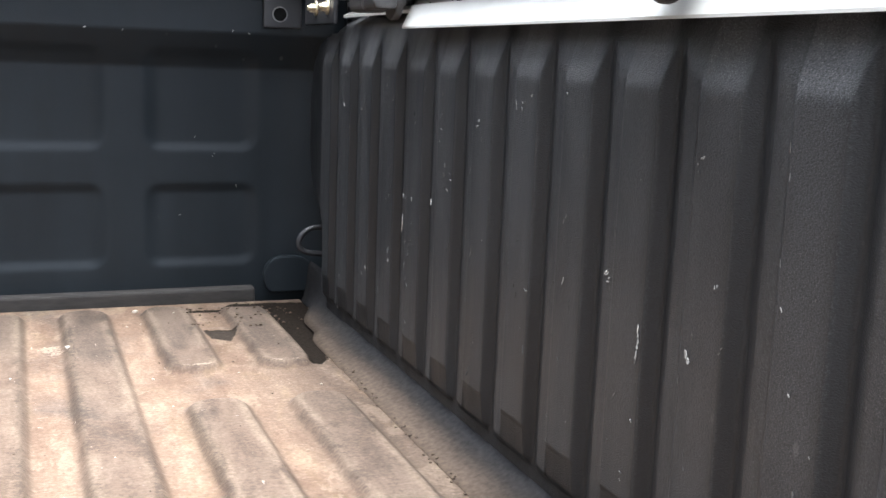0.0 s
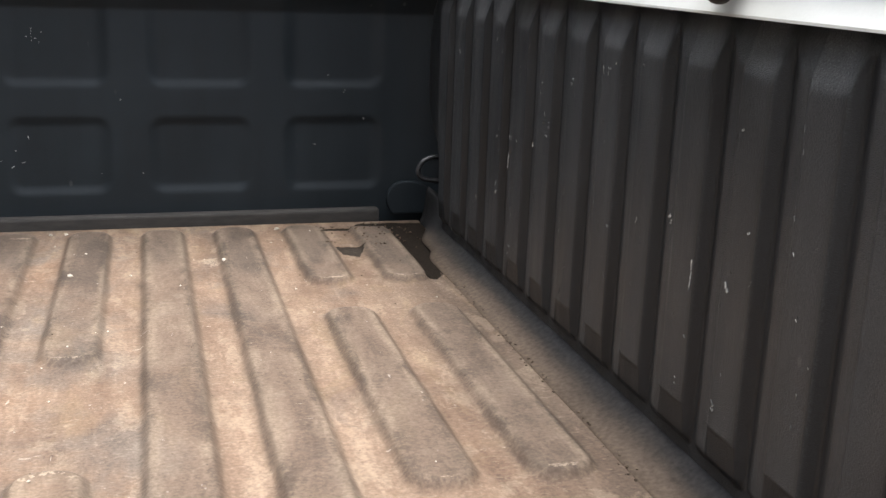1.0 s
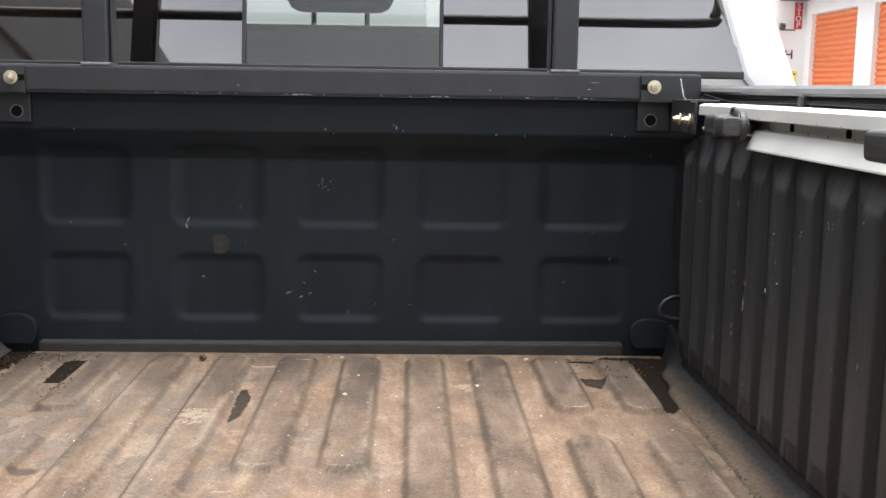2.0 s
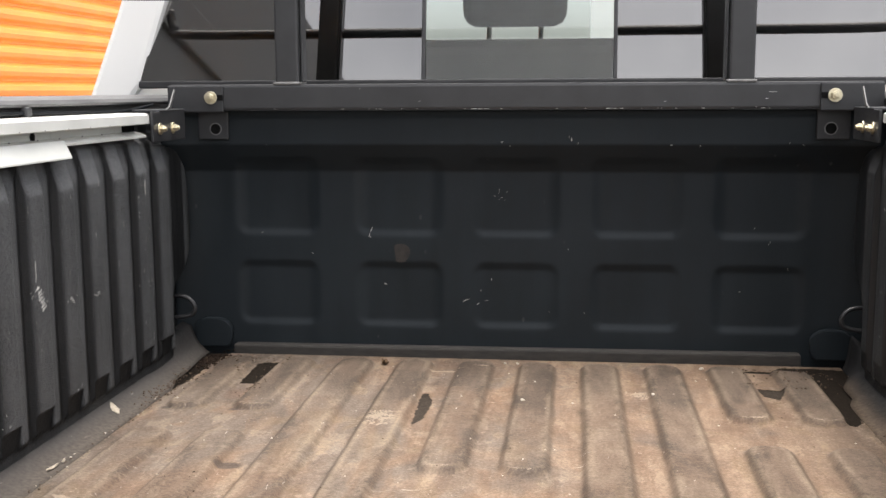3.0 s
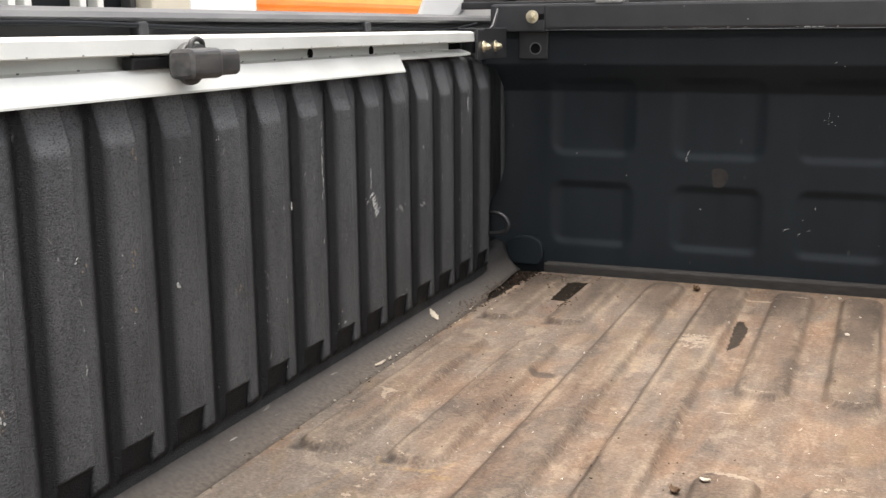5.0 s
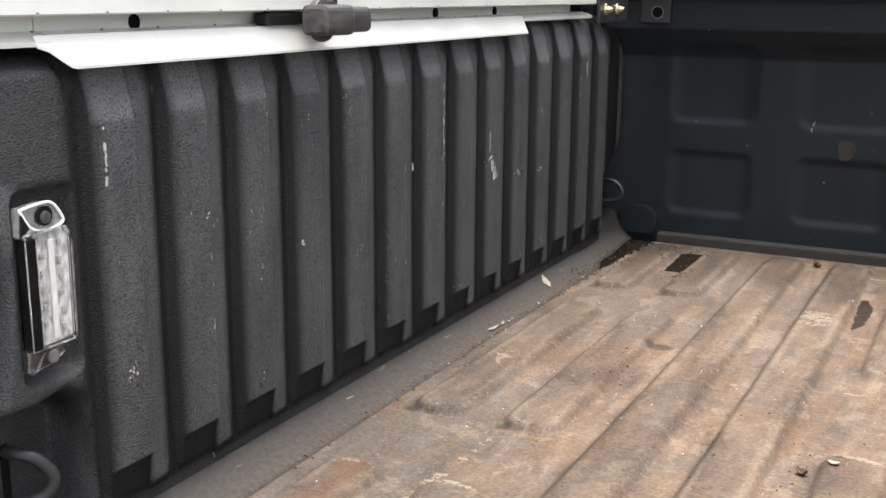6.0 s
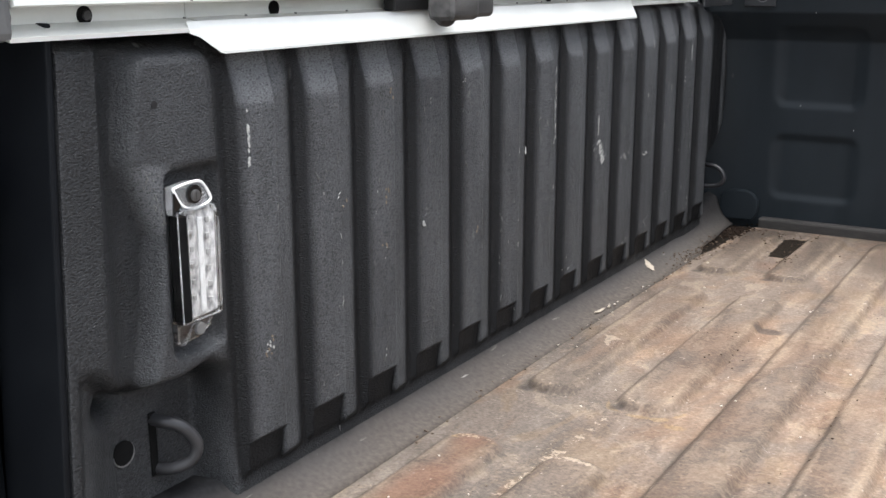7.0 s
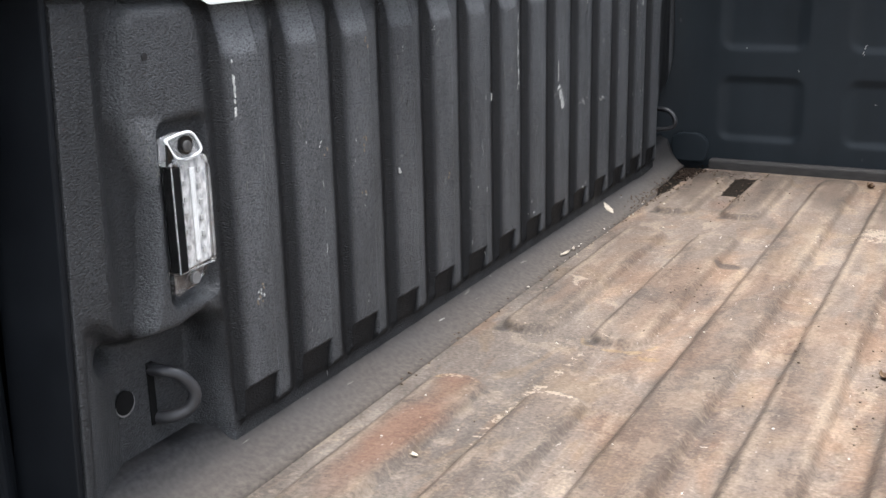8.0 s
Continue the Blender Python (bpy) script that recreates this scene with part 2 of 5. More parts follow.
_crest = sums(_nt, "MULTIPLY", stored(_nt, "crest"), ramp(_nt, _mix, (0.46, 0.0), (0.56, 1.0)))
_col = blend(_nt, sums(_nt, "MULTIPLY", _crest, 0.32), _col, (0.36, 0.285, 0.205))
_rust = ramp(_nt, sums(_nt, "ADD", stored(_nt, "rust"), sums(_nt, "MULTIPLY", sums(_nt, "SUBTRACT", _blot, 0.5), 1.1)), (0.35, 0.0), (0.85, 1.0))
_col = blend(_nt, sums(_nt, "MULTIPLY", _rust, 0.55), _col, ramp(_nt, _mix, (0.36, (0.120, 0.052, 0.028)), (0.62, (0.235, 0.125, 0.075))))
_pale = ramp(_nt, sums(_nt, "ADD", stored(_nt, "pale"), sums(_nt, "ADD", sums(_nt, "MULTIPLY", sums(_nt, "SUBTRACT", _fine, 0.5), 1.6), sums(_nt, "MULTIPLY", sums(_nt, "SUBTRACT", _cross, 0.5), 2.6))), (0.52, 0.0), (0.70, 1.0))
_pale = sums(_nt, "MULTIPLY", _pale, ramp(_nt, stored(_nt, "pale"), (0.12, 0.0), (0.35, 1.0)))
_col = blend(_nt, sums(_nt, "MULTIPLY", _pale, 0.52), _col, (0.40, 0.335, 0.26))
_yel = ramp(_nt, sums(_nt, "ADD", stored(_nt, "paint"), sums(_nt, "ADD", sums(_nt, "MULTIPLY", sums(_nt, "SUBTRACT", _fine, 0.5), 1.0), sums(_nt, "MULTIPLY", sums(_nt, "SUBTRACT", _cross, 0.5), 3.4))), (0.5, 0.0), (0.80, 1.0))
_yel = sums(_nt, "MULTIPLY", _yel, ramp(_nt, stored(_nt, "paint"), (0.15, 0.0), (0.45, 1.0)))
_col = blend(_nt, sums(_nt, "MULTIPLY", _yel, 0.42), _col, (0.26, 0.180, 0.080))
_dark_spot = ramp(_nt, sums(_nt, "ADD", stored(_nt, "dark_spot"), sums(_nt, "MULTIPLY", sums(_nt, "SUBTRACT", _cross, 0.5), 0.7)), (0.30, 0.0), (0.75, 1.0))
_dark_spot = sums(_nt, "MULTIPLY", _dark_spot, ramp(_nt, stored(_nt, "dark_spot"), (0.10, 0.0), (0.35, 1.0)))
_col = blend(_nt, sums(_nt, "MULTIPLY", _dark_spot, 0.72), _col, (0.036, 0.030, 0.026))
_chip = sums(_nt, "MULTIPLY", ramp(_nt, sums(_nt, "ADD", cells(_nt, coords(_nt, (34, 18, 1)), 1.0), sums(_nt, "MULTIPLY", sums(_nt, "SUBTRACT", _fine, 0.5), 0.12)), (0.03, 1.0), (0.06, 0.0)), ramp(_nt, noisy(_nt, _v, 16, 3), (0.55, 0.0), (0.60, 1.0)))
_fleck = sums(_nt, "MULTIPLY", ramp(_nt, sums(_nt, "ADD", cells(_nt, coords(_nt, (80, 48, 1)), 1.0), sums(_nt, "MULTIPLY", sums(_nt, "SUBTRACT", _fine, 0.5), 0.2)), (0.05, 1.0), (0.11, 0.0)), ramp(_nt, sums(_nt, "ADD", noisy(_nt, _v, 7, 4), sums(_nt, "MULTIPLY", _sep.outputs[0], -0.10)), (0.53, 0.0), (0.58, 1.0)))
_chip = sums(_nt, "MAXIMUM", _chip, sums(_nt, "MULTIPLY", _fleck, 0.45))
_scr = sums(_nt, "MAXIMUM", ramp(_nt, noisy(_nt, coords(_nt, (95, 17, 1)), 1.0, 3, 0.6, 0.4), (0.715, 0.0), (0.74, 1.0)), ramp(_nt, noisy(_nt, coords(_nt, (26, 130, 1)), 1.0, 3, 0.6, 0.9), (0.725, 0.0), (0.75, 1.0)))
_col = blend(_nt, sums(_nt, "MULTIPLY", sums(_nt, "MAXIMUM", _chip, sums(_nt, "MULTIPLY", _scr, 0.7)), 0.8), _col, (0.50, 0.46, 0.40))
_pit = ramp(_nt, cells(_nt, coords(_nt, (47, 40, 1)), 1.0), (0.03, 1.0), (0.07, 0.0))
_col = blend(_nt, sums(_nt, "MULTIPLY", _pit, 0.65), _col, (0.05, 0.038, 0.028))
_col = blend(_nt, 0.52, _col, blend(_nt, ramp(_nt, _fine, (0.3, 0.0), (0.7, 1.0)), (0.25, 0.24, 0.225), (0.545, 0.535, 0.525)), "OVERLAY")
_bare = ramp(_nt, sums(_nt, "ADD", stored(_nt, "bare"), sums(_nt, "MULTIPLY", sums(_nt, "SUBTRACT", noisy(_nt, _v, 70, 4), 0.5), 0.35)), (0.47, 0.0), (0.53, 1.0))
_under = blend(_nt, stored(_nt, "thin"), ramp(_nt, _fine, (0.3, (0.009, 0.0074, 0.006)), (0.75, (0.025, 0.0195, 0.015))), ramp(_nt, _fine, (0.3, (0.032, 0.026, 0.021)), (0.75, (0.060, 0.049, 0.039))))
_col = blend(_nt, _bare, _col, _under)
_col = blend(_nt, 1.0, _col, (0.770, 0.755, 0.755), "MULTIPLY")
put(_nt, _b.inputs["Base Color"], _col)
put(_nt, _b.inputs["Specular IOR Level"], ramp(_nt, _bare, (0.0, 0.22), (1.0, 0.03)))
raised(_nt, _b, sums(_nt, "SUBTRACT", sums(_nt, "ADD", _fine, sums(_nt, "MULTIPLY", _streak, 0.2)), sums(_nt, "MULTIPLY", _bare, 1.2)), 0.35, 0.0018)

M_SILL = worn("grimy_rubber_sill", (0.014, 0.0128, 0.0116), (0.042, 0.038, 0.034), 30, 0.78, stretch=(1, 4, 4))
M_RAIL = worn("silver_anodised_rail", (0.60, 0.61, 0.58), (0.72, 0.73, 0.70), 9, 0.42, 0.25, 300, 0.05)
M_TRIM = worn("black_plastic_trim", (0.018, 0.018, 0.020), (0.036, 0.036, 0.038), 22, 0.42, 0.0, 500, 0.1)
M_CAST = worn("weathered_black_casting", (0.018, 0.018, 0.019), (0.070, 0.067, 0.064), 40, 0.5, 0.0, 600, 0.2)
M_BLEACHED = worn("sun_bleached_casting", (0.012, 0.012, 0.013), (0.085, 0.081, 0.077), 26, 0.36, 0.0, 500, 0.25, stretch=(2.5, 0.45, 3.0))
M_GREY = worn("dark_grey_plastic", (0.055, 0.055, 0.055), (0.085, 0.085, 0.085), 30, 0.5)
M_BLACK = worn("matt_black_plastic", (0.007, 0.007, 0.0075), (0.016, 0.016, 0.0165), 40, 0.5, 0.0, 500, 0.15, 0.3)
M_CAP = worn("faded_black_plastic", (0.055, 0.055, 0.057), (0.105, 0.105, 0.105), 14, 0.5, 0.0, 400, 0.1, stretch=(3, 0.6, 3))
M_RACK = worn("black_powder_coat", (0.0178, 0.0183, 0.0201), (0.0310, 0.0318, 0.0346), 14, 0.42, 0.0, 700, 0.12)
M_CHIP = worn("bare_steel_chips", (0.35, 0.35, 0.34), (0.6, 0.6, 0.58), 80, 0.45, 0.4)
M_ZINC = worn("yellow_zinc", (0.50, 0.44, 0.30), (0.78, 0.72, 0.56), 90, 0.32, 0.85, 300, 0.08)
M_STEEL = worn("dull_steel", (0.35, 0.34, 0.33), (0.6, 0.59, 0.57), 90, 0.4, 0.8)
M_BRASS = worn("brown_bolt", (0.22, 0.11, 0.04), (0.45, 0.26, 0.11), 120, 0.45, 0.5)
M_PAINT = worn("dark_blue_black_paint", (0.003, 0.0036, 0.0048), (0.006, 0.0072, 0.009), 12, 0.5, 0.0, 500, 0.05, 0.12)
M_WHITE = worn("white_vehicle_paint", (0.80, 0.80, 0.79), (0.86, 0.86, 0.85), 3, 0.25, 0.0, 400, 0.02)
M_SCUFF = worn("pale_scuff", (0.16, 0.16, 0.155), (0.58, 0.58, 0.55), 420, 0.8)
M_NICK = worn("faint_nicks", (0.045, 0.045, 0.044), (0.20, 0.20, 0.19), 60, 0.8)
M_MUD = worn("tan_mud", (0.12, 0.095, 0.070), (0.24, 0.195, 0.150), 200, 0.9)
M_WORNSTEEL = worn("weathered_grey_steel", (0.10, 0.10, 0.10), (0.24, 0.24, 0.235), 70, 0.6, 0.3)
M_STAIN = worn("brown_smear", (0.010, 0.010, 0.010), (0.040, 0.033, 0.028), 60, 0.8)
M_CHIPWOOD = worn("weathered_chip", (0.24, 0.205, 0.155), (0.42, 0.37, 0.30), 220, 0.85)
M_HOLE = worn("dark_hole", (0.006, 0.006, 0.006), (0.012, 0.012, 0.012), 60, 0.95, spec=0.02)
M_DIRT = worn("dark_crumbs", (0.035, 0.022, 0.014), (0.10, 0.07, 0.045), 300, 0.9, 0.0, 500, 0.4)
M_SOIL = worn("black_soil", (0.010, 0.007, 0.005), (0.030, 0.019, 0.013), 300, 0.95, 0.0, 500, 0.4, 0.1)
M_CRUMB = worn("pale_crumbs", (0.30, 0.26, 0.20), (0.52, 0.49, 0.43), 200, 0.85)
M_LEAF = worn("dry_leaf", (0.055, 0.030, 0.015), (0.13, 0.078, 0.038), 90, 0.8)
M_WALLPAINT = worn("white_masonry", (0.80, 0.80, 0.785), (0.87, 0.87, 0.855), 1.5, 0.8, 0.0, 60, 0.2)
M_BEIGE = worn("beige_masonry", (0.44, 0.40, 0.32), (0.52, 0.48, 0.39), 2.5, 0.85, 0.0, 60, 0.2)
M_ORANGE = worn("orange_enamel", (0.86, 0.26, 0.03), (0.92, 0.36, 0.06), 2.0, 0.4, 0.0, 200, 0.05)
M_RED = worn("red_orange_enamel", (0.70, 0.17, 0.05), (0.78, 0.22, 0.07), 2.0, 0.4, 0.0, 200, 0.05)
M_YARD = worn("pale_ground", (0.24, 0.235, 0.225), (0.34, 0.33, 0.315), 1.2, 0.9, 0.0, 90, 0.5)
M_SEAT = worn("grey_seat_cloth", (0.070, 0.060, 0.052), (0.105, 0.092, 0.080), 18, 0.9, 0.0, 900, 0.08)
M_SIGN = worn("red_sign_enamel", (0.50, 0.03, 0.03), (0.58, 0.05, 0.04), 8, 0.4)
M_YELLOW = worn("yellow_sign_enamel", (0.80, 0.62, 0.05), (0.86, 0.70, 0.10), 8, 0.4)
M_INK = worn("black_lettering", (0.02, 0.02, 0.02), (0.04, 0.04, 0.04), 20, 0.6)


def glassy(name, colour, rough=0.02, ior=1.5):
    m, nt, b = start(name, rough)
    b.inputs["Base Color"].default_value = (*colour, 1)
    b.inputs["Transmission Weight"].default_value = 1.0
    b.inputs["IOR"].default_value = ior
    return m


M_TINT = glassy("dark_tinted_glass", (0.005, 0.0055, 0.006), ior=3.0)
M_TINT.node_tree.nodes["Principled BSDF"].inputs["Specular Tint"].default_value = (1.0, 0.965, 0.925, 1)
M_SLIDE = glassy("lightly_tinted_glass", (0.50, 0.55, 0.53), ior=1.6)
M_SLIDE.node_tree.nodes["Principled BSDF"].inputs["Specular Tint"].default_value = (1.0, 0.95, 0.90, 1)
M_CLEAR = glassy("clear_acrylic", (0.95, 0.96, 0.97), 0.06)

M_FROST, _nt, _b = start("milky_acrylic", 0.22)
_b.inputs["Transmission Weight"].default_value = 0.12
put(_nt, _b.inputs["Base Color"], ramp(_nt, noisy(_nt, coords(_nt, (160, 160, 90)), 1.0, 4), (0.34, (0.34, 0.345, 0.35)), (0.62, (0.84, 0.84, 0.83))))
M_HAZY = glassy("hazy_acrylic", (0.93, 0.94, 0.95), 0.10, 1.49)
M_HAZY.node_tree.nodes["Principled BSDF"].inputs["Transmission Weight"].default_value = 0.84


M_GUIDE = worn("bright_white_acrylic", (0.66, 0.66, 0.65), (0.86, 0.86, 0.85), 60, 0.25, 0.0, 300, 0.05)
M_CHIPGREY = worn("pale_grey_chip", (0.34, 0.34, 0.33), (0.46, 0.46, 0.45), 60, 0.4)
M_GLOSSBLACK = worn("gloss_black_plastic", (0.004, 0.004, 0.004), (0.008, 0.008, 0.008), 30, 0.16, 0.0, 300, 0.02)


# ---- mesh helpers ----
def part(name, bm, material, parent=None, label="", smooth=False):
    me = bpy.data.meshes.new(name)
    bm.normal_update()
    bm.to_mesh(me)
    bm.free()
    me.materials.append(material)
    if smooth:
        me.polygons.foreach_set("use_smooth", [True] * len(me.polygons))
    ob = new(name, me)
    if parent:
        ob.parent = parent
    if label:
        ob["label"] = label
    return ob


def thing(name, label, category, at=(0, 0, 0), group="", kind=""):
    ob = new(name)
    ob.location = at
    return tagged(ob, label, category, group, kind)


def box(size, at, bevel=0.0, turn=(0, 0, 0), seg=2):
    bm = bmesh.new()
    bmesh.ops.create_cube(bm, size=1.0)
    bmesh.ops.scale(bm, vec=size, verts=bm.verts)
    if bevel:
        bmesh.ops.bevel(bm, geom=bm.edges[:], offset=bevel, segments=seg, profile=0.6, affect="EDGES")
    bmesh.ops.transform(bm, matrix=pose(*at, *turn), verts=bm.verts)
    return bm


def rod(r, length, at, turn=(0, 0, 0), sides=24, r2=None, bevel=0.0):
    """A round bar along its own z, its middle at the place given."""
    bm = bmesh.new()
    bmesh.ops.create_cone(bm, cap_ends=True, segments=sides, radius1=r, radius2=r if r2 is None else r2, depth=length)
    if bevel:
        rims = [e for e in bm.edges if len(e.link_faces) == 2 and any(len(f.verts) > 4 for f in e.link_faces)]
        bmesh.ops.bevel(bm, geom=rims, offset=bevel, segments=2, profile=0.6, affect="EDGES")
    bmesh.ops.transform(bm, matrix=pose(*at, *turn), verts=bm.verts)
    return bm


def joined(*parts):
    out = bmesh.new()
    for bm in parts:
        me = bpy.data.meshes.new("piece")
        bm.to_mesh(me)
        bm.free()
        out.from_mesh(me)
        bpy.data.meshes.remove(me)
    return out


def swept(profile, along, closed=True):
    """A profile of (x, z) pairs drawn along y between the given stations."""
    bm = bmesh.new()
    rings = [[bm.verts.new((x, y, z)) for x, z in profile] for y in along]
    n = len(profile)
    for a, b in zip(rings, rings[1:]):
        for i in range(n if closed else n - 1):
            bm.faces.new((a[i], a[(i + 1) % n], b[(i + 1) % n], b[i]))
    if closed:
        bm.faces.new(rings[0])
        bm.faces.new(rings[-1][::-1])
    bmesh.ops.recalc_face_normals(bm, faces=bm.faces[:])
    return bm


def tube(points, r, sides=10, rounds=6):
    """A round tube along a smooth line through the points."""
    pts = [Vector(p) for p in points]
    line = []
    for i in range(len(pts) - 1):
        p0, p1, p2, p3 = pts[max(i - 1, 0)], pts[i], pts[i + 1], pts[min(i + 2, len(pts) - 1)]
        for k in range(rounds):
            t = k / rounds
            line.append(0.5 * (2 * p1 + (p2 - p0) * t + (2 * p0 - 5 * p1 + 4 * p2 - p3) * t * t + (3 * p1 - p0 - 3 * p2 + p3) * t ** 3))
    line.append(pts[-1])
    bm = bmesh.new()
    rings, side = [], None
    for i, p in enumerate(line):
        d = (line[min(i + 1, len(line) - 1)] - line[max(i - 1, 0)]).normalized()
        side = d.orthogonal().normalized() if side is None else (side - d * side.dot(d)).normalized()
        up = d.cross(side)
        rings.append([bm.verts.new(p + r * (math.cos(a) * side + math.sin(a) * up)) for a in [2 * math.pi * k / sides for k in range(sides)]])
    for a, b in zip(rings, rings[1:]):
        for i in range(sides):
            bm.faces.new((a[i], a[(i + 1) % sides], b[(i + 1) % sides], b[i]))
    bm.faces.new(rings[0][::-1])
    bm.faces.new(rings[-1])
    bmesh.ops.recalc_face_normals(bm, faces=bm.faces[:])
    return bm


def plate(outline, depth, at, turn=(0, 0, 0), bevel=0.0):
    """A flat plate of the outline (pairs), given depth along its own z."""
    bm = bmesh.new()
    f = bm.faces.new([bm.verts.new((x, y, -depth / 2)) for x, y in outline])
    for e in bmesh.ops.extrude_face_region(bm, geom=[f])["geom"]:
        if isinstance(e, bmesh.types.BMVert):
            e.co.z += depth
    bmesh.ops.recalc_face_normals(bm, faces=bm.faces[:])
    if bevel:
        bmesh.ops.bevel(bm, geom=bm.edges[:], offset=bevel, segments=2, profile=0.6, affect="EDGES")
    bmesh.ops.transform(bm, matrix=pose(*at, *turn), verts=bm.verts)
    return bm


def rounded(w, h, r, n=5):
    """The outline of a rectangle with rounded corners."""
    out = []
    for cx, cy, a0 in ((w / 2 - r, h / 2 - r, 0), (r - w / 2, h / 2 - r, 90), (r - w / 2, r - h / 2, 180), (w / 2 - r, r - h / 2, 270)):
        out += [(cx + r * math.cos(radians(a0 + 90 * k / n)), cy + r * math.sin(radians(a0 + 90 * k / n))) for k in range(n + 1)]
    return out


def sheet(name, us, vs, place, back, material, parent, label="", layers=()):
    """A pressed sheet: place(U, V) gives its face; back(P) moves its rim to the rear side. layers: named values for each vertex."""
    U, V = np.meshgrid(us, vs, indexing="ij")
    P = np.stack(place(U, V), -1)
    nu, nv = U.shape
    flat = P.reshape(-1, 3)
    idx = np.arange(nu * nv).reshape(nu, nv)
    quads = np.stack((idx[:-1, :-1], idx[1:, :-1], idx[1:, 1:], idx[:-1, 1:]), -1).reshape(-1, 4).tolist()
    rim = np.concatenate((idx[:, 0], idx[-1, 1:], idx[-2::-1, -1], idx[0, -2:0:-1]))
    rear = back(flat[rim].copy())
    n0, k = len(flat), len(rim)
    quads += [(int(rim[i]), n0 + i, n0 + (i + 1) % k, int(rim[(i + 1) % k])) for i in range(k)]
    quads.append(list(range(n0, n0 + k)))
    me = bpy.data.meshes.new(name)
    me.from_pydata(np.concatenate((flat, rear)).tolist(), [], quads)
    me.polygons.foreach_set("use_smooth", [True] * ((nu - 1) * (nv - 1)) + [False] * (k + 1))
    for key, value in layers:
        a = me.attributes.new(key, "FLOAT", "POINT")
        a.data.foreach_set("value", np.concatenate((value(U, V).ravel(), np.zeros(k))).astype(np.float32))
    me.materials.append(material)
    ob = new(name, me)
    ob.parent = parent
    if label:
        ob["label"] = label
    return ob


def smooth(e0, e1, x):
    t = np.clip((x - e0) / (e1 - e0), 0, 1)
    return t * t * (3 - 2 * t)


def inside(px, py, poly):
    """Signed distance to a polygon, positive within."""
    best, odd = np.full(px.shape, 9.0), np.zeros(px.shape, bool)
    for (ax, ay), (bx, by) in zip(poly, poly[1:] + poly[:1]):
        ex, ey = bx - ax, by - ay
        t = np.clip(((px - ax) * ex + (py - ay) * ey) / (ex * ex + ey * ey), 0, 1)
        best = np.minimum(best, np.hypot(px - ax - t * ex, py - ay - t * ey))
        hit = (ay > py) != (by > py)
        odd ^= hit & (px < ax + (py - ay) * ex / (ey if ey else 1e-9))
    return np.where(odd, best, -best)


def rbox(px, py, cx, cy, hw, hh, r):
    """Signed distance to a rounded rectangle, positive within."""
    qx, qy = np.abs(px - cx) - hw + r, np.abs(py - cy) - hh + r
    return -(np.hypot(np.maximum(qx, 0), np.maximum(qy, 0)) + np.minimum(np.maximum(qx, qy), 0) - r)


# ---- the bed: floor, edges, side walls, bulkhead ----
HALF = 0.651        # middle of the bed to the face of a wall's ribs
PITCH = 0.1213      # floor ribs, middle to middle
bed = thing("truck_bed", "black pickup truck bed with ribbed walls and worn tan floor", "truck bed")

RIBS = []           # (x, rear end, front end)
for k in range(5):
    for s in (-1, 1):
        x = s * PITCH * (k + 0.5)
        for y0, y1 in {0: ((-0.709, -0.064), (-1.74, -0.990)), 1: ((-1.74, -0.064),), 2: ((-1.74, -0.064),)}.get(k, ((-0.427, -0.064), (-1.094, -0.547), (-1.74, -1.254))):
            RIBS.append((x, y0, y1))
W_RIB = 0.0381


def rib_field(X, Y, soft):
    out = np.zeros(X.shape)
    for x, y0, y1 in RIBS:
        d = rbox(X, Y, x, (y0 + y1) / 2, W_RIB, (y1 - y0) / 2, 0.034)
        out = np.maximum(out, smooth(-soft * 0.25, soft, d))
    return out


def spot(X, Y, cx, cy, rx, ry):
    return np.exp(-(((X - cx) / rx) ** 2 + ((Y - cy) / ry) ** 2))


def crest_field(X, Y):
    """The worn rims of the floor ribs."""
    out = np.zeros(X.shape)
    for x, y0, y1 in RIBS:
        d = rbox(X, Y, x, (y0 + y1) / 2, W_RIB, (y1 - y0) / 2, 0.034)
        out = np.maximum(out, 1 - smooth(0.0, 0.011, np.abs(d - 0.013)))
    return out


# dark lines along the rib sides, stronger on the left of each rib
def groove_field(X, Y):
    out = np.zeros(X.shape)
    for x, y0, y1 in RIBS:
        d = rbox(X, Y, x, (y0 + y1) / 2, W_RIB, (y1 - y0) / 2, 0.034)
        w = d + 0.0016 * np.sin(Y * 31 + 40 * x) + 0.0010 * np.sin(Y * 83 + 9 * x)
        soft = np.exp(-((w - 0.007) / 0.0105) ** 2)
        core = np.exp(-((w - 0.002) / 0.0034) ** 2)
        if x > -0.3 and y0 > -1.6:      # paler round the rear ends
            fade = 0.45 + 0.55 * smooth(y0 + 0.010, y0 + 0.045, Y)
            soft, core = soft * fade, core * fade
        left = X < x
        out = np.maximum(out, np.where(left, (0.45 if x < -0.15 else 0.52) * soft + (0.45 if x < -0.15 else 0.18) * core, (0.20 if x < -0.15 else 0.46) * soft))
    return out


def dark_spot_field(X, Y):
    """Darker spots behind the rear ends of the ribs, and in the round dent."""
    out = 1.5 * spot(X, Y, -0.375, -0.702, 0.020, 0.015)
    for x, y0, y1 in RIBS:
        if y0 > -1.6:
            out = np.maximum(out, (0.9 if x < -0.3 else 0.4) * spot(X, Y, x - 0.029, y0 + 0.004, 0.014, 0.011))
    return out


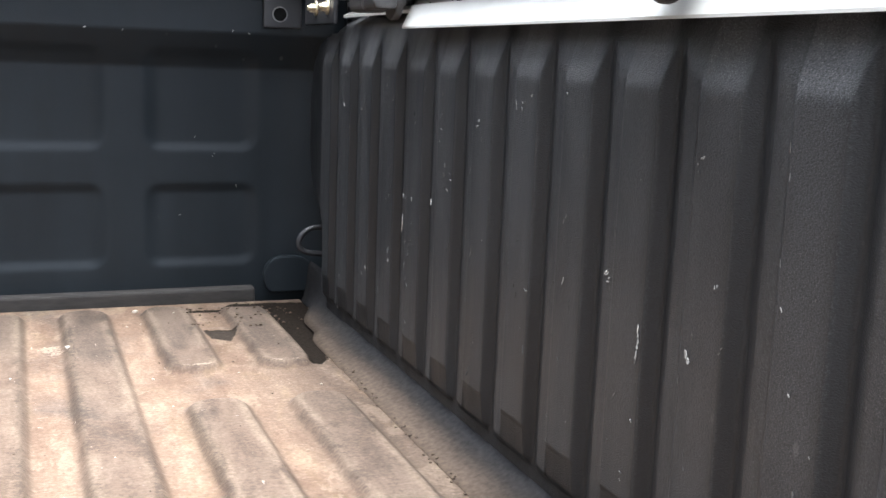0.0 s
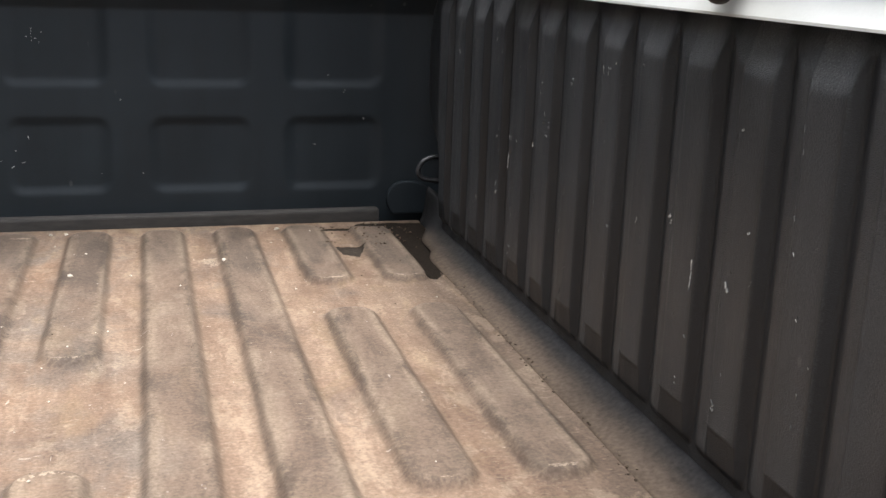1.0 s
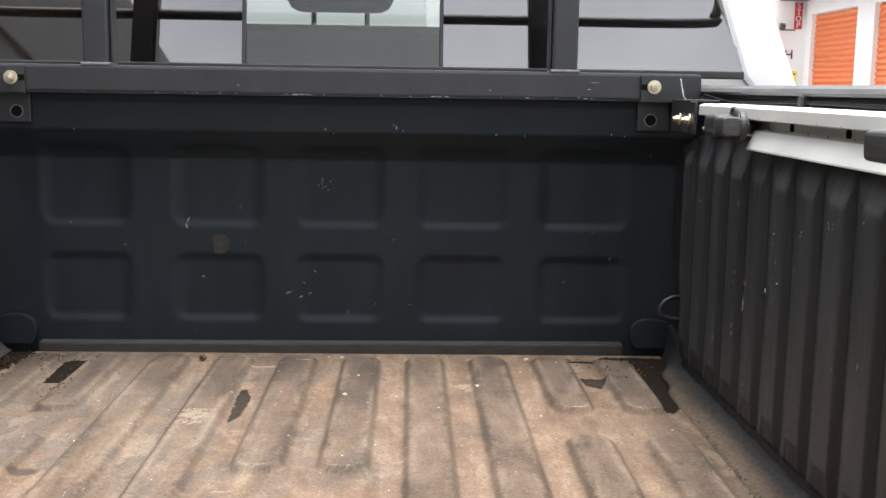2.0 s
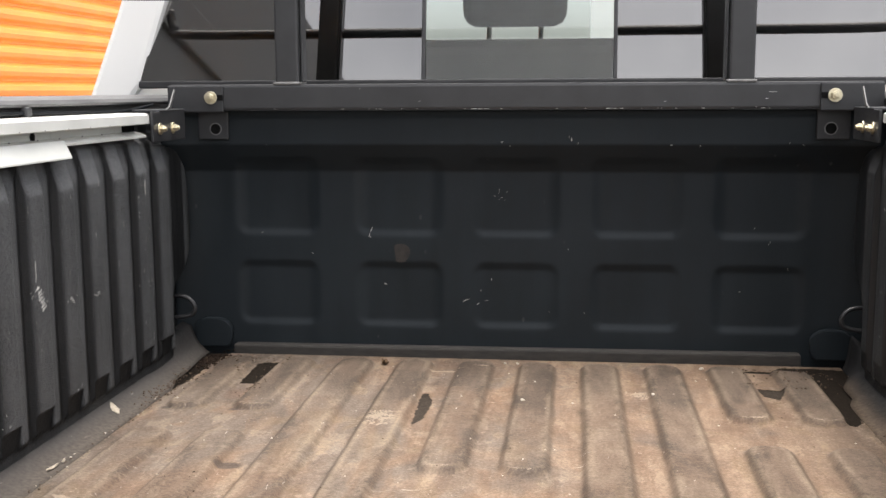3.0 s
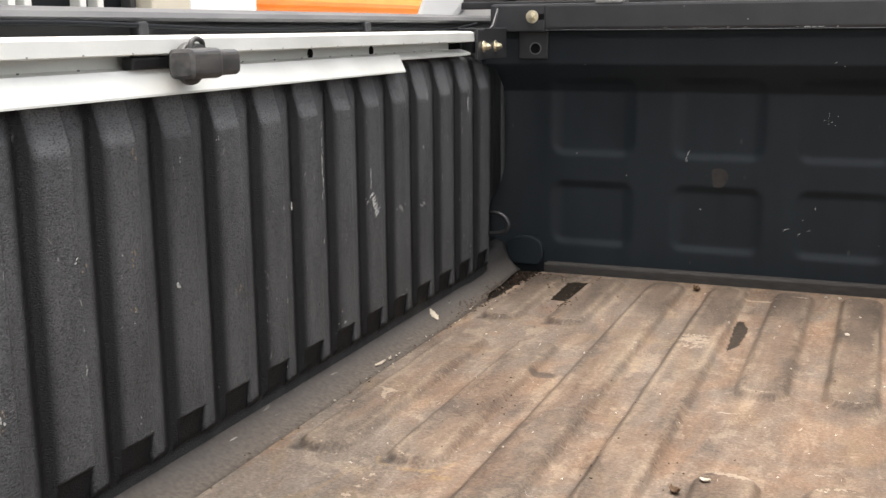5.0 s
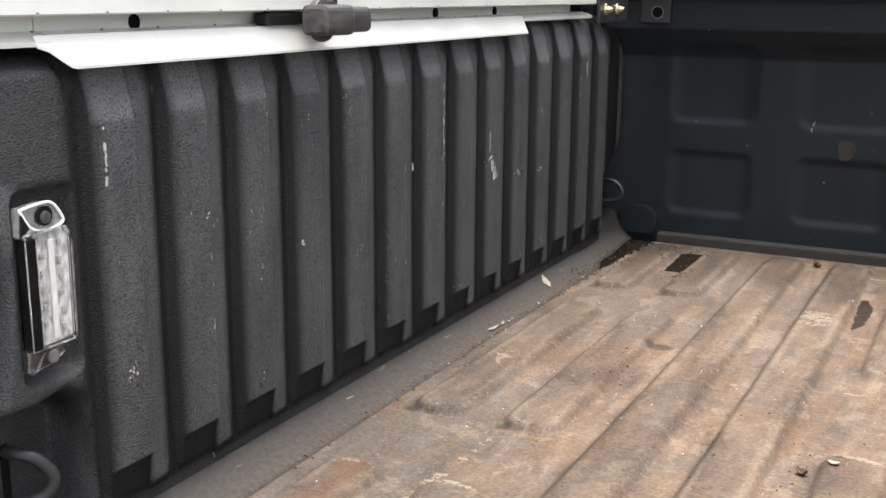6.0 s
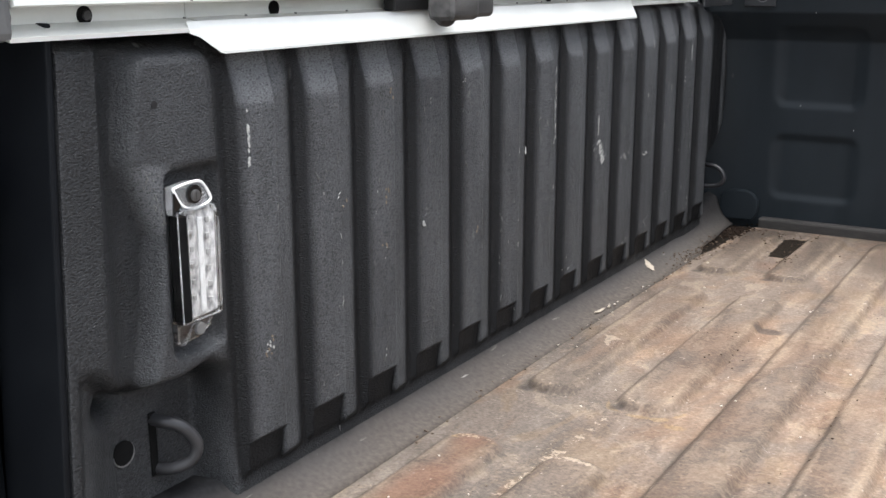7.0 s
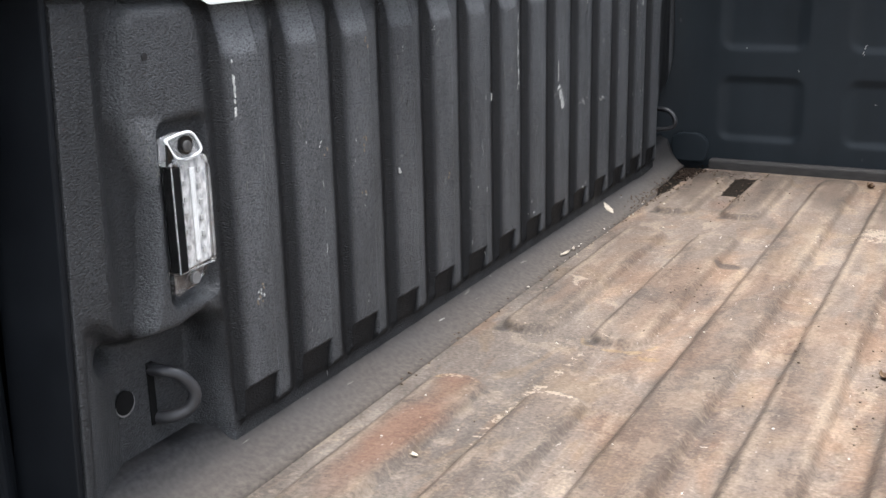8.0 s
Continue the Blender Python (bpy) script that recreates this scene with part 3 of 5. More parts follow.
def end_crescent(X, Y):
    """The rims at the ends of the ribs, with the light they catch painted pale."""
    out = np.zeros(X.shape)
    for x, y0, y1 in RIBS:
        if y0 > -1.6:
            d = rbox(X, Y, x, (y0 + y1) / 2, W_RIB, (y1 - y0) / 2, 0.034)
            out = np.maximum(out, np.exp(-((d - 0.015) / 0.006) ** 2) * smooth(y0 + 0.03, y0 + 0.012, Y))
        if y1 < -0.9:
            d = rbox(X, Y, x, (y0 + y1) / 2, W_RIB, (y1 - y0) / 2, 0.034)
            out = np.maximum(out, 1.2 * np.exp(-((d - 0.014) / 0.009) ** 2) * smooth(y1 - 0.035, y1 - 0.014, Y))
    return out


def scraped_line(X, Y):
    """A pale scrape beside a rib, wider towards the rear."""
    mid = -0.451 + 0.0576 * (Y + 1.122)
    return np.exp(-((X - mid) / (0.006 - 0.02 * (Y + 1.122))) ** 2) * smooth(-1.45, -1.38, Y) * smooth(-1.107, -1.137, Y)


def paint_field(X, Y):
    """Old yellow paint in a broken arc round one rib's end, and a tan rim on its neighbour."""
    d = rbox(X, Y, -3.5 * PITCH, -0.8205, W_RIB, 0.2735, 0.034)
    arc = np.exp(-((d + 0.011) / 0.0055) ** 2) * smooth(-1.055, -1.085, Y) + 0.75 * spot(X, Y, -0.369, -1.110, 0.020, 0.009)
    e = rbox(X, Y, -4.5 * PITCH, -1.497, W_RIB, 0.243, 0.034)
    return arc + 0.62 * np.exp(-((e - 0.012) / 0.008) ** 2) * smooth(-1.312, -1.272, Y)


BARE = [
    [(-0.496, -0.257), (-0.504, -0.105), (-0.455, -0.089), (-0.457, -0.259)],
    [(-0.135, -0.487), (-0.138, -0.399), (-0.142, -0.295), (-0.130, -0.289), (-0.117, -0.351), (-0.120, -0.446)],
    [(0.560, -0.040), (0.582, -0.150), (0.583, -0.323), (0.574, -0.408), (0.590, -0.418), (0.618, -0.378), (0.629, -0.267), (0.644, -0.168), (0.66, -0.05)],
    [(0.465, -0.205), (0.516, -0.214), (0.495, -0.275), (0.470, -0.255)],
    [(-0.612, -0.330), (-0.630, -0.285), (-0.67, -0.163), (-0.67, -0.02), (-0.582, -0.02), (-0.594, -0.050), (-0.600, -0.138), (-0.599, -0.255), (-0.606, -0.290)],
    [(0.443, -0.075), (0.582, -0.077), (0.577, -0.099), (0.453, -0.090)],
]


def bare_field(X, Y):
    best = np.full(X.shape, -1.0)
    for poly in BARE:
        best = np.maximum(best, inside(X, Y, poly))
    return np.clip(0.5 + best / 0.03, 0, 1)


def floor_face(X, Y):
    z = 0.0082 * rib_field(X, Y, 0.010) - 0.0054
    z += 0.0012 * np.sin(X * 9 + 1) * np.sin(Y * 5) - 0.0016 * spot(X, Y, -0.373, -0.700, 0.020, 0.014)
    z -= 0.0016 * smooth(0.45, 0.6, bare_field(X, Y))
    return X, Y, z


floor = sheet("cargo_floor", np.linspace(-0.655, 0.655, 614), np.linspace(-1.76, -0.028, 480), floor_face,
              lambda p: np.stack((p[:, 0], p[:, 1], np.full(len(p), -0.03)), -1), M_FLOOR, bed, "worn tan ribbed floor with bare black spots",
              (("rib", lambda X, Y: rib_field(X, Y, 0.010)), ("groove", groove_field), ("crest", crest_field), ("bare", bare_field), ("dark_spot", dark_spot_field), ("paint", paint_field), ("thin", lambda X, Y: np.clip(1.1 * spot(X, Y, -0.128, -0.39, 0.03, 0.12) + 0.9 * spot(X, Y, 0.490, -0.240, 0.04, 0.05), 0, 1)),
               ("front", lambda X, Y: 0.25 + 0.75 * smooth(-0.385, -0.295, Y + 0.06 * np.sin(X * 23))),
               ("rust", lambda X, Y: spot(X, Y, -0.539, -1.434, 0.035, 0.16) + 0.5 * spot(X, Y, -0.553, -1.275, 0.03, 0.03) + 0.4 * spot(X, Y, -0.243, -0.772, 0.05, 0.25) + 0.45 * spot(X, Y, -0.479, -0.331, 0.04, 0.07)),
               ("pale", lambda X, Y: 0.55 * end_crescent(X, Y) + 0.75 * spot(X, Y, -0.197, -0.474, 0.034, 0.05) + 0.9 * spot(X, Y, -0.119, -0.133, 0.032, 0.010) + 0.8 * spot(X, Y, -0.052, -0.108, 0.03, 0.008) + 0.62 * scraped_line(X, Y) + 0.6 * spot(X, Y, 0.249, -0.271, 0.02, 0.03) + 0.5 * spot(X, Y, -0.541, -0.867, 0.03, 0.08))))


def edge_strip(s):
    """The curved strip between the floor and a wall; it climbs in the front corner."""
    prof = ((0.608, -0.0030), (0.622, 0.0005), (0.636, 0.0050), (0.648, 0.0095), (0.658, 0.0150), (0.666, 0.021), (0.676, 0.031), (0.708, 0.036))
    ys = np.concatenate((np.linspace(-1.76, -0.3, 40), np.linspace(-0.28, -0.03, 14)))
    bm = bmesh.new()
    rows = []
    for y in ys:
        lift = 1 + 0.7 * float(smooth(-0.22, -0.06, y))
        rows.append([bm.verts.new((s * (x - 0.010 * (lift - 1) * (x - 0.61) / 0.066), float(y), z * lift if z > 0 else z)) for x, z in [(x + (0.012 * float(smooth(-0.30, -0.26, y)) + (0.044 if s > 0 else 0.012) * float(smooth(-0.21, -0.06, y))) * (0.676 - x) / 0.066, z) for x, z in prof]] + [bm.verts.new((s * 0.71, float(y), -0.02)), bm.verts.new((s * (0.612 + 0.040 * float(smooth(-0.33, -0.29, y))), float(y), -0.02))])
    n = len(rows[0])
    for a, b in zip(rows, rows[1:]):
        for i in range(n):
            bm.faces.new((a[i], a[(i + 1) % n], b[(i + 1) % n], b[i]))
    bm.faces.new(rows[0])
    bm.faces.new(rows[-1][::-1])
    bmesh.ops.recalc_face_normals(bm, faces=bm.faces[:])
    ob = part("floor_edge", bm, M_EDGE, bed, "dusty grey curved floor edge", True)
    return ob


edge_strip(-1)
edge_strip(1)

DROP = 0.0065       # heights on the walls below are counted from this far under the floor ribs
LEFT_EDGES = [-1.470 + 0.0993 * k for k in range(14)]      # front edge of each upright rib
RIGHT_EDGES = [-1.450 + 0.0985 * k for k in range(14)]
PAD = [(-1.636, 0.436), (-1.626, 0.449), (-1.552, 0.449), (-1.540, 0.436), (-1.538, 0.152), (-1.565, 0.170), (-1.60, 0.164), (-1.637, 0.166), (-1.627, 0.216), (-1.616, 0.296), (-1.624, 0.315), (-1.646, 0.364)]
LOW = [(-1.716, 0.195), (-1.700, 0.192), (-1.681, 0.178), (-1.659, 0.163), (-1.634, 0.157), (-1.60, 0.157), (-1.578, 0.163), (-1.560, 0.160), (-1.545, 0.146), (-1.538, 0.12), (-1.530, 0.07), (-1.522, 0.02), (-1.716, 0.02)]

FACET = [(-1.644, 0.362), (-1.624, 0.315), (-1.616, 0.296), (-1.600, 0.300), (-1.602, 0.355)]     # a paler corner of the pad


def past_edge(Y, edges):
    """How far a place lies ahead of the front edge of the rib behind it; the pattern repeats along the wall."""
    return np.mod(Y - edges[0], edges[1] - edges[0])


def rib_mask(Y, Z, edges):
    """Wall tone, dust with painted light: 1 on the flat faces, more on the lit sloping caps, less on the panels
    between, none in the shaded grooves.
    """
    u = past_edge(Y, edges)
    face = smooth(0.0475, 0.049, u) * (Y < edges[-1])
    rear_fade = 0.30 + 0.70 * smooth(0.046, 0.064, u)           # painted groove shade runs onto the rear edge of each face
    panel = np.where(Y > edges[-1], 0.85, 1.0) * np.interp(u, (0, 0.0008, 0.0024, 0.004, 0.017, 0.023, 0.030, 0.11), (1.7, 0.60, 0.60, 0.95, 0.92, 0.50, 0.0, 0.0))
    return face * rear_fade * (smooth(0.0735, 0.0760, Z) + 1.05 * smooth(0.394, 0.404, Z)) + panel * (1 - face) * smooth(0.036, 0.052, Z) + 0.30 * smooth(0.040, 0.028, Z)


def wall_depth(Y, Z, rear):
    """How far the wall's face stands behind the rib faces."""
    edges = LEFT_EDGES if rear else RIGHT_EDGES
    u = past_edge(Y, edges)
    # saw-tooth ribs: a crisp small step at the front edge, a panel that sinks into a groove, a steep flank up to the next face
    d = np.interp(u, (0, 0.0016, 0.012, 0.021, 0.028, 0.034, 0.038, 0.041, 0.0500, 0.11), (0, 0.0020, 0.0026, 0.0038, 0.0064, 0.0090, 0.0096, 0.0090, 0.0, 0.0))
    ahead = Y - edges[-1]                                   # a plain run-out past the last rib
    d = np.where(ahead > 0, 0.0040 * smooth(0, 0.003, ahead) + 0.004 * smooth(0.004, 0.06, ahead), d)
    foot = np.interp(Z, (0.02, 0.036, 0.0730, 0.0755), (0.0085, 0.0085, 0.0030, 0.0)) * smooth(0.0455, 0.0485, u) * (1.0 if rear else 0.35)   # the faces are cut back at their feet
    d = np.maximum(np.maximum(d, foot), np.interp(Z, (0.398, 0.452), (0.0, 0.0150)))
    low_band = smooth(0.047, 0.035, Z)
    d = d * (1 - low_band) + 0.0095 * low_band
    # rounded front end, cut back below for the corner tie-down
    stop = np.interp(Z, (0.02, 0.105, 0.154, 0.166, 0.176, 0.196, 0.226, 0.266, 0.340, 0.395, 0.425, 0.440, 0.452, 0.49), (-0.135, -0.139, -0.136, -0.124, -0.090, -0.055, -0.030, -0.020, -0.024, -0.040, -0.075, -0.105, -0.19, -0.20))
    stop = stop - (0.0 if rear else 0.022)
    d += 0.045 * np.clip((Y - stop + 0.026) / 0.030, 0, 1) ** 2
    # rear part
    r = smooth(-1.535, -1.553, Y)
    e = 0.023 - 0.011 * smooth(-1.645, -1.690, Y)
    if rear:
        e = e - 0.019 * smooth(-0.006, 0.007, inside(Y, Z, PAD)) * smooth(-1.66, -1.64, Y)
        e = e + 0.013 * smooth(-0.003, 0.005, rbox(Y, Z, -1.5760, 0.268, 0.033, 0.083, 0.012))
        low = smooth(-0.009, 0.009, inside(Y, Z, LOW))
        e = e * (1 - low) + (0.050 - 0.038 * np.clip((-1.645 - Y) / 0.085, 0, 1)) * low + 0.026 * np.exp(-((Y + 1.656) / 0.024) ** 2 - ((Z - 0.154) / 0.011) ** 2)
    d = d * (1 - r) + r * e
    d += 0.024 * smooth(0.452, 0.470, Z)
    return d


def side_wall(s, rear):
    ys = np.unique(np.concatenate((np.linspace(-1.728, -1.53, 72), np.linspace(-1.53, -0.012, 1010))))
    zs = np.unique(np.concatenate((np.linspace(0.02, 0.09, 36), np.linspace(0.09, 0.38, 84), np.linspace(0.38, 0.49, 22))))
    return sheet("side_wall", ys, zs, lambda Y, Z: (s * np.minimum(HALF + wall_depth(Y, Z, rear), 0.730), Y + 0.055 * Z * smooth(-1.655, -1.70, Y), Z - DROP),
                 lambda p: np.stack((np.full(len(p), s * 0.735), p[:, 1], p[:, 2]), -1), M_WALL if rear else M_RIGHTWALL, bed, "black pebbled wall with upright ribs and pale scratches" if rear else "black pebbled wall with soft upright ribs",
                 (("dust_shade", lambda Y, Z: rib_mask(Y, Z, LEFT_EDGES if rear else RIGHT_EDGES) * smooth(-1.545, -1.535, Y) + (0.30 + 0.25 * smooth(-1.668, -1.640, Y)) * (1 - smooth(-1.56, -1.53, Y)) * smooth(0.030, 0.012, wall_depth(Y, Z, rear)) + 0.45 * smooth(0.002, 0.010, inside(Y, Z, LOW)) + (0.85 * smooth(-0.002, 0.003, inside(Y, Z, FACET)) if rear else 0.0)),))


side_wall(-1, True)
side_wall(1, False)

PANELS = [(-0.484, 0.087), (-0.228, 0.090), (0.012, 0.088), (0.255, 0.090), (0.496, 0.090)]


def bulk_face(X, Z):
    y = -0.036 * np.clip((Z - 0.384) / 0.056, 0, 1) + 0.003 * smooth(0.49, 0.5, Z)
    y = y + 0.05 * (np.clip((np.abs(X) - 0.60) / 0.1, 0, 1) ** 2) * -0.4
    for cx, hw in PANELS:
        across = smooth(-0.012, 0.026, hw - np.abs(X - cx))      # soft sides, firmer upper and lower edges
        y = y + 0.0054 * across * smooth(-0.007, 0.013, rbox(X, Z, cx, 0.128, hw + 0.004, 0.065, 0.030))
        y = y + 0.0054 * across * smooth(-0.007, 0.013, rbox(X, Z, cx, 0.335, hw + 0.004, 0.082, 0.030)) * (1 - smooth(0.395, 0.42, Z))
    return X, y, Z - DROP


sheet("bulkhead", np.linspace(-0.72, 0.72, 330), np.linspace(-0.024, 0.508, 142), bulk_face,
      lambda p: np.stack((p[:, 0], np.full(len(p), 0.06), p[:, 2]), -1), M_BULK, bed, "black front wall with rounded recessed panels")
part("front_sill", box((1.16, 0.028, 0.030), (0, -0.012, 0.0005), 0.004, (0, -0.2, 0)), M_SILL, bed, "grimy rubber strip along the front wall")

# top caps, outer sides, rear pillars
for s in (-1, 1):
    prof = [(s * x, z - DROP) for x, z in ((0.742, 0.455), (0.742, 0.500), (0.722, 0.503), (0.722, 0.5215), (0.701, 0.5245), (0.699, 0.5285), (0.704, 0.5345), (0.722, 0.5395), (0.80, 0.541), (0.94, 0.536), (0.965, 0.520), (0.965, 0.455))]
    part("top_cap", swept(prof, (-1.80, -1.2, -0.6, 0.05)), M_CAP, bed, "scuffed faded black plastic cap along the top of the bed side")
    part("outer_side", box((0.06, 1.86, 0.95), (s * 0.955, -0.87, -0.02), 0.02), M_WHITE, bed, "white painted outer bed side")
    prof2 = [(s * x, z) for x, z in ((0.74, -0.03), (0.74, 0.455), (0.93, 0.455), (0.93, -0.03))]
    part("side_core", swept(prof2, (-1.70, 0.05)), M_PAINT, bed)
    pil = part("rear_pillar", box((0.20, 0.12, 0.50), (s * 0.838, -1.79, 0.22), 0.004), M_PAINT, bed, "dark blue-black painted rear pillar")
    part("seam_bead", box((0.010, 0.008, 0.47), (s * 0.737, -1.765, 0.22), 0.003), M_PAINT, pil)
    part("seam_bead", box((0.012, 0.012, 0.47), (s * 0.734, -1.748, 0.22), 0.004), M_PAINT, pil)
    part("wall_end_panel", box((0.075, 0.006, 0.50), (s * 0.7015, -1.720, 0.22), 0.002, (-3.1, 0, 0)), M_PAINT, pil)
part("under_floor", box((1.9, 1.84, 0.03), (0, -0.87, -0.055)), M_PAINT, bed)


# ---- cargo rails ----
def hex_bolt(parent, at, turn, r=0.0095, material=None):
    """A flanged hexagon bolt with its washer; its head looks along its own z."""
    material = material or M_ZINC
    b = part("bolt", rod(r, 0.008, (0, 0, 0.006), sides=6, bevel=0.0012), material, parent, "yellow zinc hexagon bolt")
    b.matrix_local = pose(*at, *turn)
    part("washer", joined(rod(r * 1.55, 0.0025, (0, 0, 0.0012), bevel=0.0008), rod(r * 0.55, 0.006, (0, 0, 0.011), sides=14, bevel=0.001)), material, b)
    return b


HOLES = [-0.655, -0.850, -1.045, -1.240, -1.439, -1.664, -1.738]


def cargo_rail(s, end):
    rail = thing("cargo_rail", "silver metal cargo rail bolted along the bed wall", "rail", (0, 0, -DROP), "cargo rails")
    top = [(s * x, z) for x, z in ((0.700, 0.509), (0.652, 0.508), (0.6455, 0.505), (0.6445, 0.4898), (0.648, 0.4884), (0.676, 0.4890), (0.676, 0.493), (0.700, 0.493))]
    part("upper_channel", swept(top, (-1.749, -1.2, -0.7, -0.272)), M_RAIL, rail)
    back = [(s * x, z) for x, z in ((0.680, 0.4905), (0.674, 0.4905), (0.674, 0.4755), (0.660, 0.4715), (0.652, 0.4675), (0.6525, 0.4640), (0.665, 0.467), (0.680, 0.471))]
    part("slotted_back", joined(swept(back, (-1.749, -1.556)), swept(back[:3] + [(s * 0.655, 0.4722), (s * 0.655, 0.4685), (s * 0.680, 0.4680)], (-1.555, -1.2, end - 0.006)), swept(back, (end - 0.005, -0.272))), M_RAIL, rail)
    bm = bmesh.new()
    corners = [(-1.574, 0.30), (-1.564, 0.42), (-1.546, 0.95), (-1.541, 1), (-1.20, 1), (-0.85, 1), (end, 1)]
    rows = []
    for y, k in corners:
        rows.append([bm.verts.new((s * (0.655 - q * 0.012), y, 0.4718 - q * 0.0255 + 0.0012 * w)) for q, w in ((0.0, 1), (k, 1), (k, -1), (0.0, -1))])
    for a, b in zip(rows, rows[1:]):
        for i in range(4):
            bm.faces.new((a[i], a[(i + 1) % 4], b[(i + 1) % 4], b[i]))
    bm.faces.new(rows[0])
    bm.faces.new(rows[-1][::-1])
    bmesh.ops.recalc_face_normals(bm, faces=bm.faces[:])
    part("lower_lip", bm, M_RAIL, rail, "bright sloping lower lip of the rail")
    for y in HOLES:
        h = part("hole", rod(0.0072, 0.0016, (s * 0.6735, y, 0.4805), (0, 90, 0), 20), M_HOLE, rail, "dark round bolt hole")
        if y in (-1.240, -1.664, -1.738):
            part("stud", rod(0.0040, 0.004, (s * 0.6725, y + 0.001, 0.4805), (0, 90, 0), 12, bevel=0.001), M_CAST, h)
    part("slot_shadow_plug", box((0.004, 0.05, 0.013), (s * 0.6725, -0.305, 0.4820), 0.001), M_HOLE, rail)
    marks = []
    for k in range(16):
        y = -1.565 + 0.0755 * k
        marks += [box((0.0012, 0.0024, 0.0016), (s * 0.6652, y + 0.004 * math.sin(9 * k), 0.4755)), box((0.0010, 0.0026, 0.0014), (s * 0.6447, y - 0.012, 0.4905))]
    tagged(part("detent_row", joined(*marks), M_WORNSTEEL, rail, "small grey detent marks"), kind="stuff")
    part("end_cap", box((0.075, 0.075, 0.064), (s * 0.682, -1.788, 0.497), 0.006), M_GREY, rail, "dark grey plastic end cap")
    # tie-in bracket between rail and rack
    br = part("end_bracket", joined(box((0.006, 0.165, 0.056), (s * 0.640, -0.192, 0.483), 0.002), box((0.055, 0.13, 0.005), (s * 0.664, -0.175, 0.5115), 0.002)), M_RACK, rail, "black steel bracket")
    for y in (-0.243, -0.178):
        hex_bolt(br, (s * 0.637, y, 0.479), (0, -90 * s, 0), 0.0072)
    part("scraped_gusset", plate([(-0.006, 0), (0.022, 0.0), (0.020, 0.004), (0.046, 0.036), (0.040, 0.038), (0.012, 0.006)], 0.003, (s * 0.640, -0.196, 0.5135), (90, 0, 90), 0.001), M_GREY, br, "scraped grey steel gusset")
    return rail


cargo_rail(-1, -0.592)
cargo_rail(1, -0.553)


def cleat(s, y, flip=1):
    """A sliding tie-down cleat: slider, knob and the long rounded horn."""
    c = thing("rail_cleat", "weathered black cleat clamped on the silver cargo rail", "cleat", (s * 0.645, y, 0.479 - DROP), "rail cleats")
    i = -s
    part("slider", box((0.016, 0.070, 0.013), (-0.012 * i, -0.045 * flip, 0.001), 0.003), M_BLACK, c)
    part("stem", rod(0.012, 0.026, (0.012 * i, 0, 0), (0, 90, 0), 20), M_CAST, c)
    part("knob", joined(rod(0.0235, 0.010, (0.010 * i, 0.000, -0.001), (0, 90, 0), 28, bevel=0.003), rod(0.017, 0.010, (0.018 * i, 0.0, 0.004), (0, 90, 0), 28, bevel=0.002)), M_CAST, c)
    bm = bmesh.new()
    secs = [(-0.050, 0.0120), (-0.0475, 0.0160), (0.000, 0.0165), (0.003, 0.0160), (0.0045, 0.0142), (0.039, 0.0140), (0.0425, 0.0128), (0.043, 0.0110)]
    rings = []
    for yy, r in secs:
        rings.append([bm.verts.new((0.034 * i + 1.05 * r * math.copysign(abs(math.cos(a)) ** 0.42, math.cos(a)), flip * yy, r * math.copysign(abs(math.sin(a)) ** 0.42, math.sin(a)))) for a in [2 * math.pi * k / 20 for k in range(20)]])
    for a, b in zip(rings, rings[1:]):
        for k in range(20):
            bm.faces.new((a[k], a[(k + 1) % 20], b[(k + 1) % 20], b[k]))
    bm.faces.new(rings[0])
    bm.faces.new(rings[-1][::-1])
    bmesh.ops.recalc_face_normals(bm, faces=bm.faces[:])
    part("horn", bm, M_BLEACHED, c, "scuffed boxy horn")
    part("latch_ring", tube([(0.020 * i, -0.012, 0.010), (0.020 * i, -0.010, 0.022), (0.020 * i, 0.0, 0.026), (0.020 * i, 0.010, 0.022), (0.020 * i, 0.012, 0.010)], 0.003), M_CAST, c, "", True)
    return c


cleat(-1, -1.190)
cleat(1, -1.130, -1)
cleat(1, -0.545, -1)


# ---- cable along each top cap ----
for s in (-1, 1):
    cb = thing("cable", "thin black cable clipped under the bed cap", "cable", (0, 0, -DROP), "bed cables")
    pts = [(s * (0.698 + 0.002 * math.sin(7 * y)), y, 0.5165 + 0.0022 * math.sin(9 * y + 1) + 0.004 * math.sin(3.1 * y)) for y in [-1.70 + 0.12 * k for k in range(13)]] + [(s * 0.690, -0.14, 0.522)]
    part("wire", tube(pts, 0.0030, 8, 4), M_PAINT, cb, "", True)
    for y in (-1.19, -0.62):
        part("clip", box((0.014, 0.018, 0.016), (s * 0.700, y, 0.516), 0.003), M_TRIM, cb, "black plastic clip")

# ---- rack in front of the cab window ----
rack = thing("headache_rack", "black steel headache rack bolted across the front of the bed", "rack", (0.008, 0, -0.0055))
part("cross_tube", box((1.385, 0.050, 0.052), (0, -0.045, 0.534), 0.006), M_RACK, rack, "chipped black square tube")
for x in (-0.4475, 0.4325):
    p = part("post", box((0.048, 0.048, 0.56), (x, -0.044, 0.84), 0.005), M_RACK, rack)
    part("weld", box((0.056, 0.054, 0.006), (x, -0.044, 0.5615), 0.0025), M_WORNSTEEL, p, "scraped weld bead")
    part("inner_fin", box((0.004, 0.030, 0.54), (x - math.copysign(0.028, x), -0.040, 0.835), 0.001), M_RACK, p)
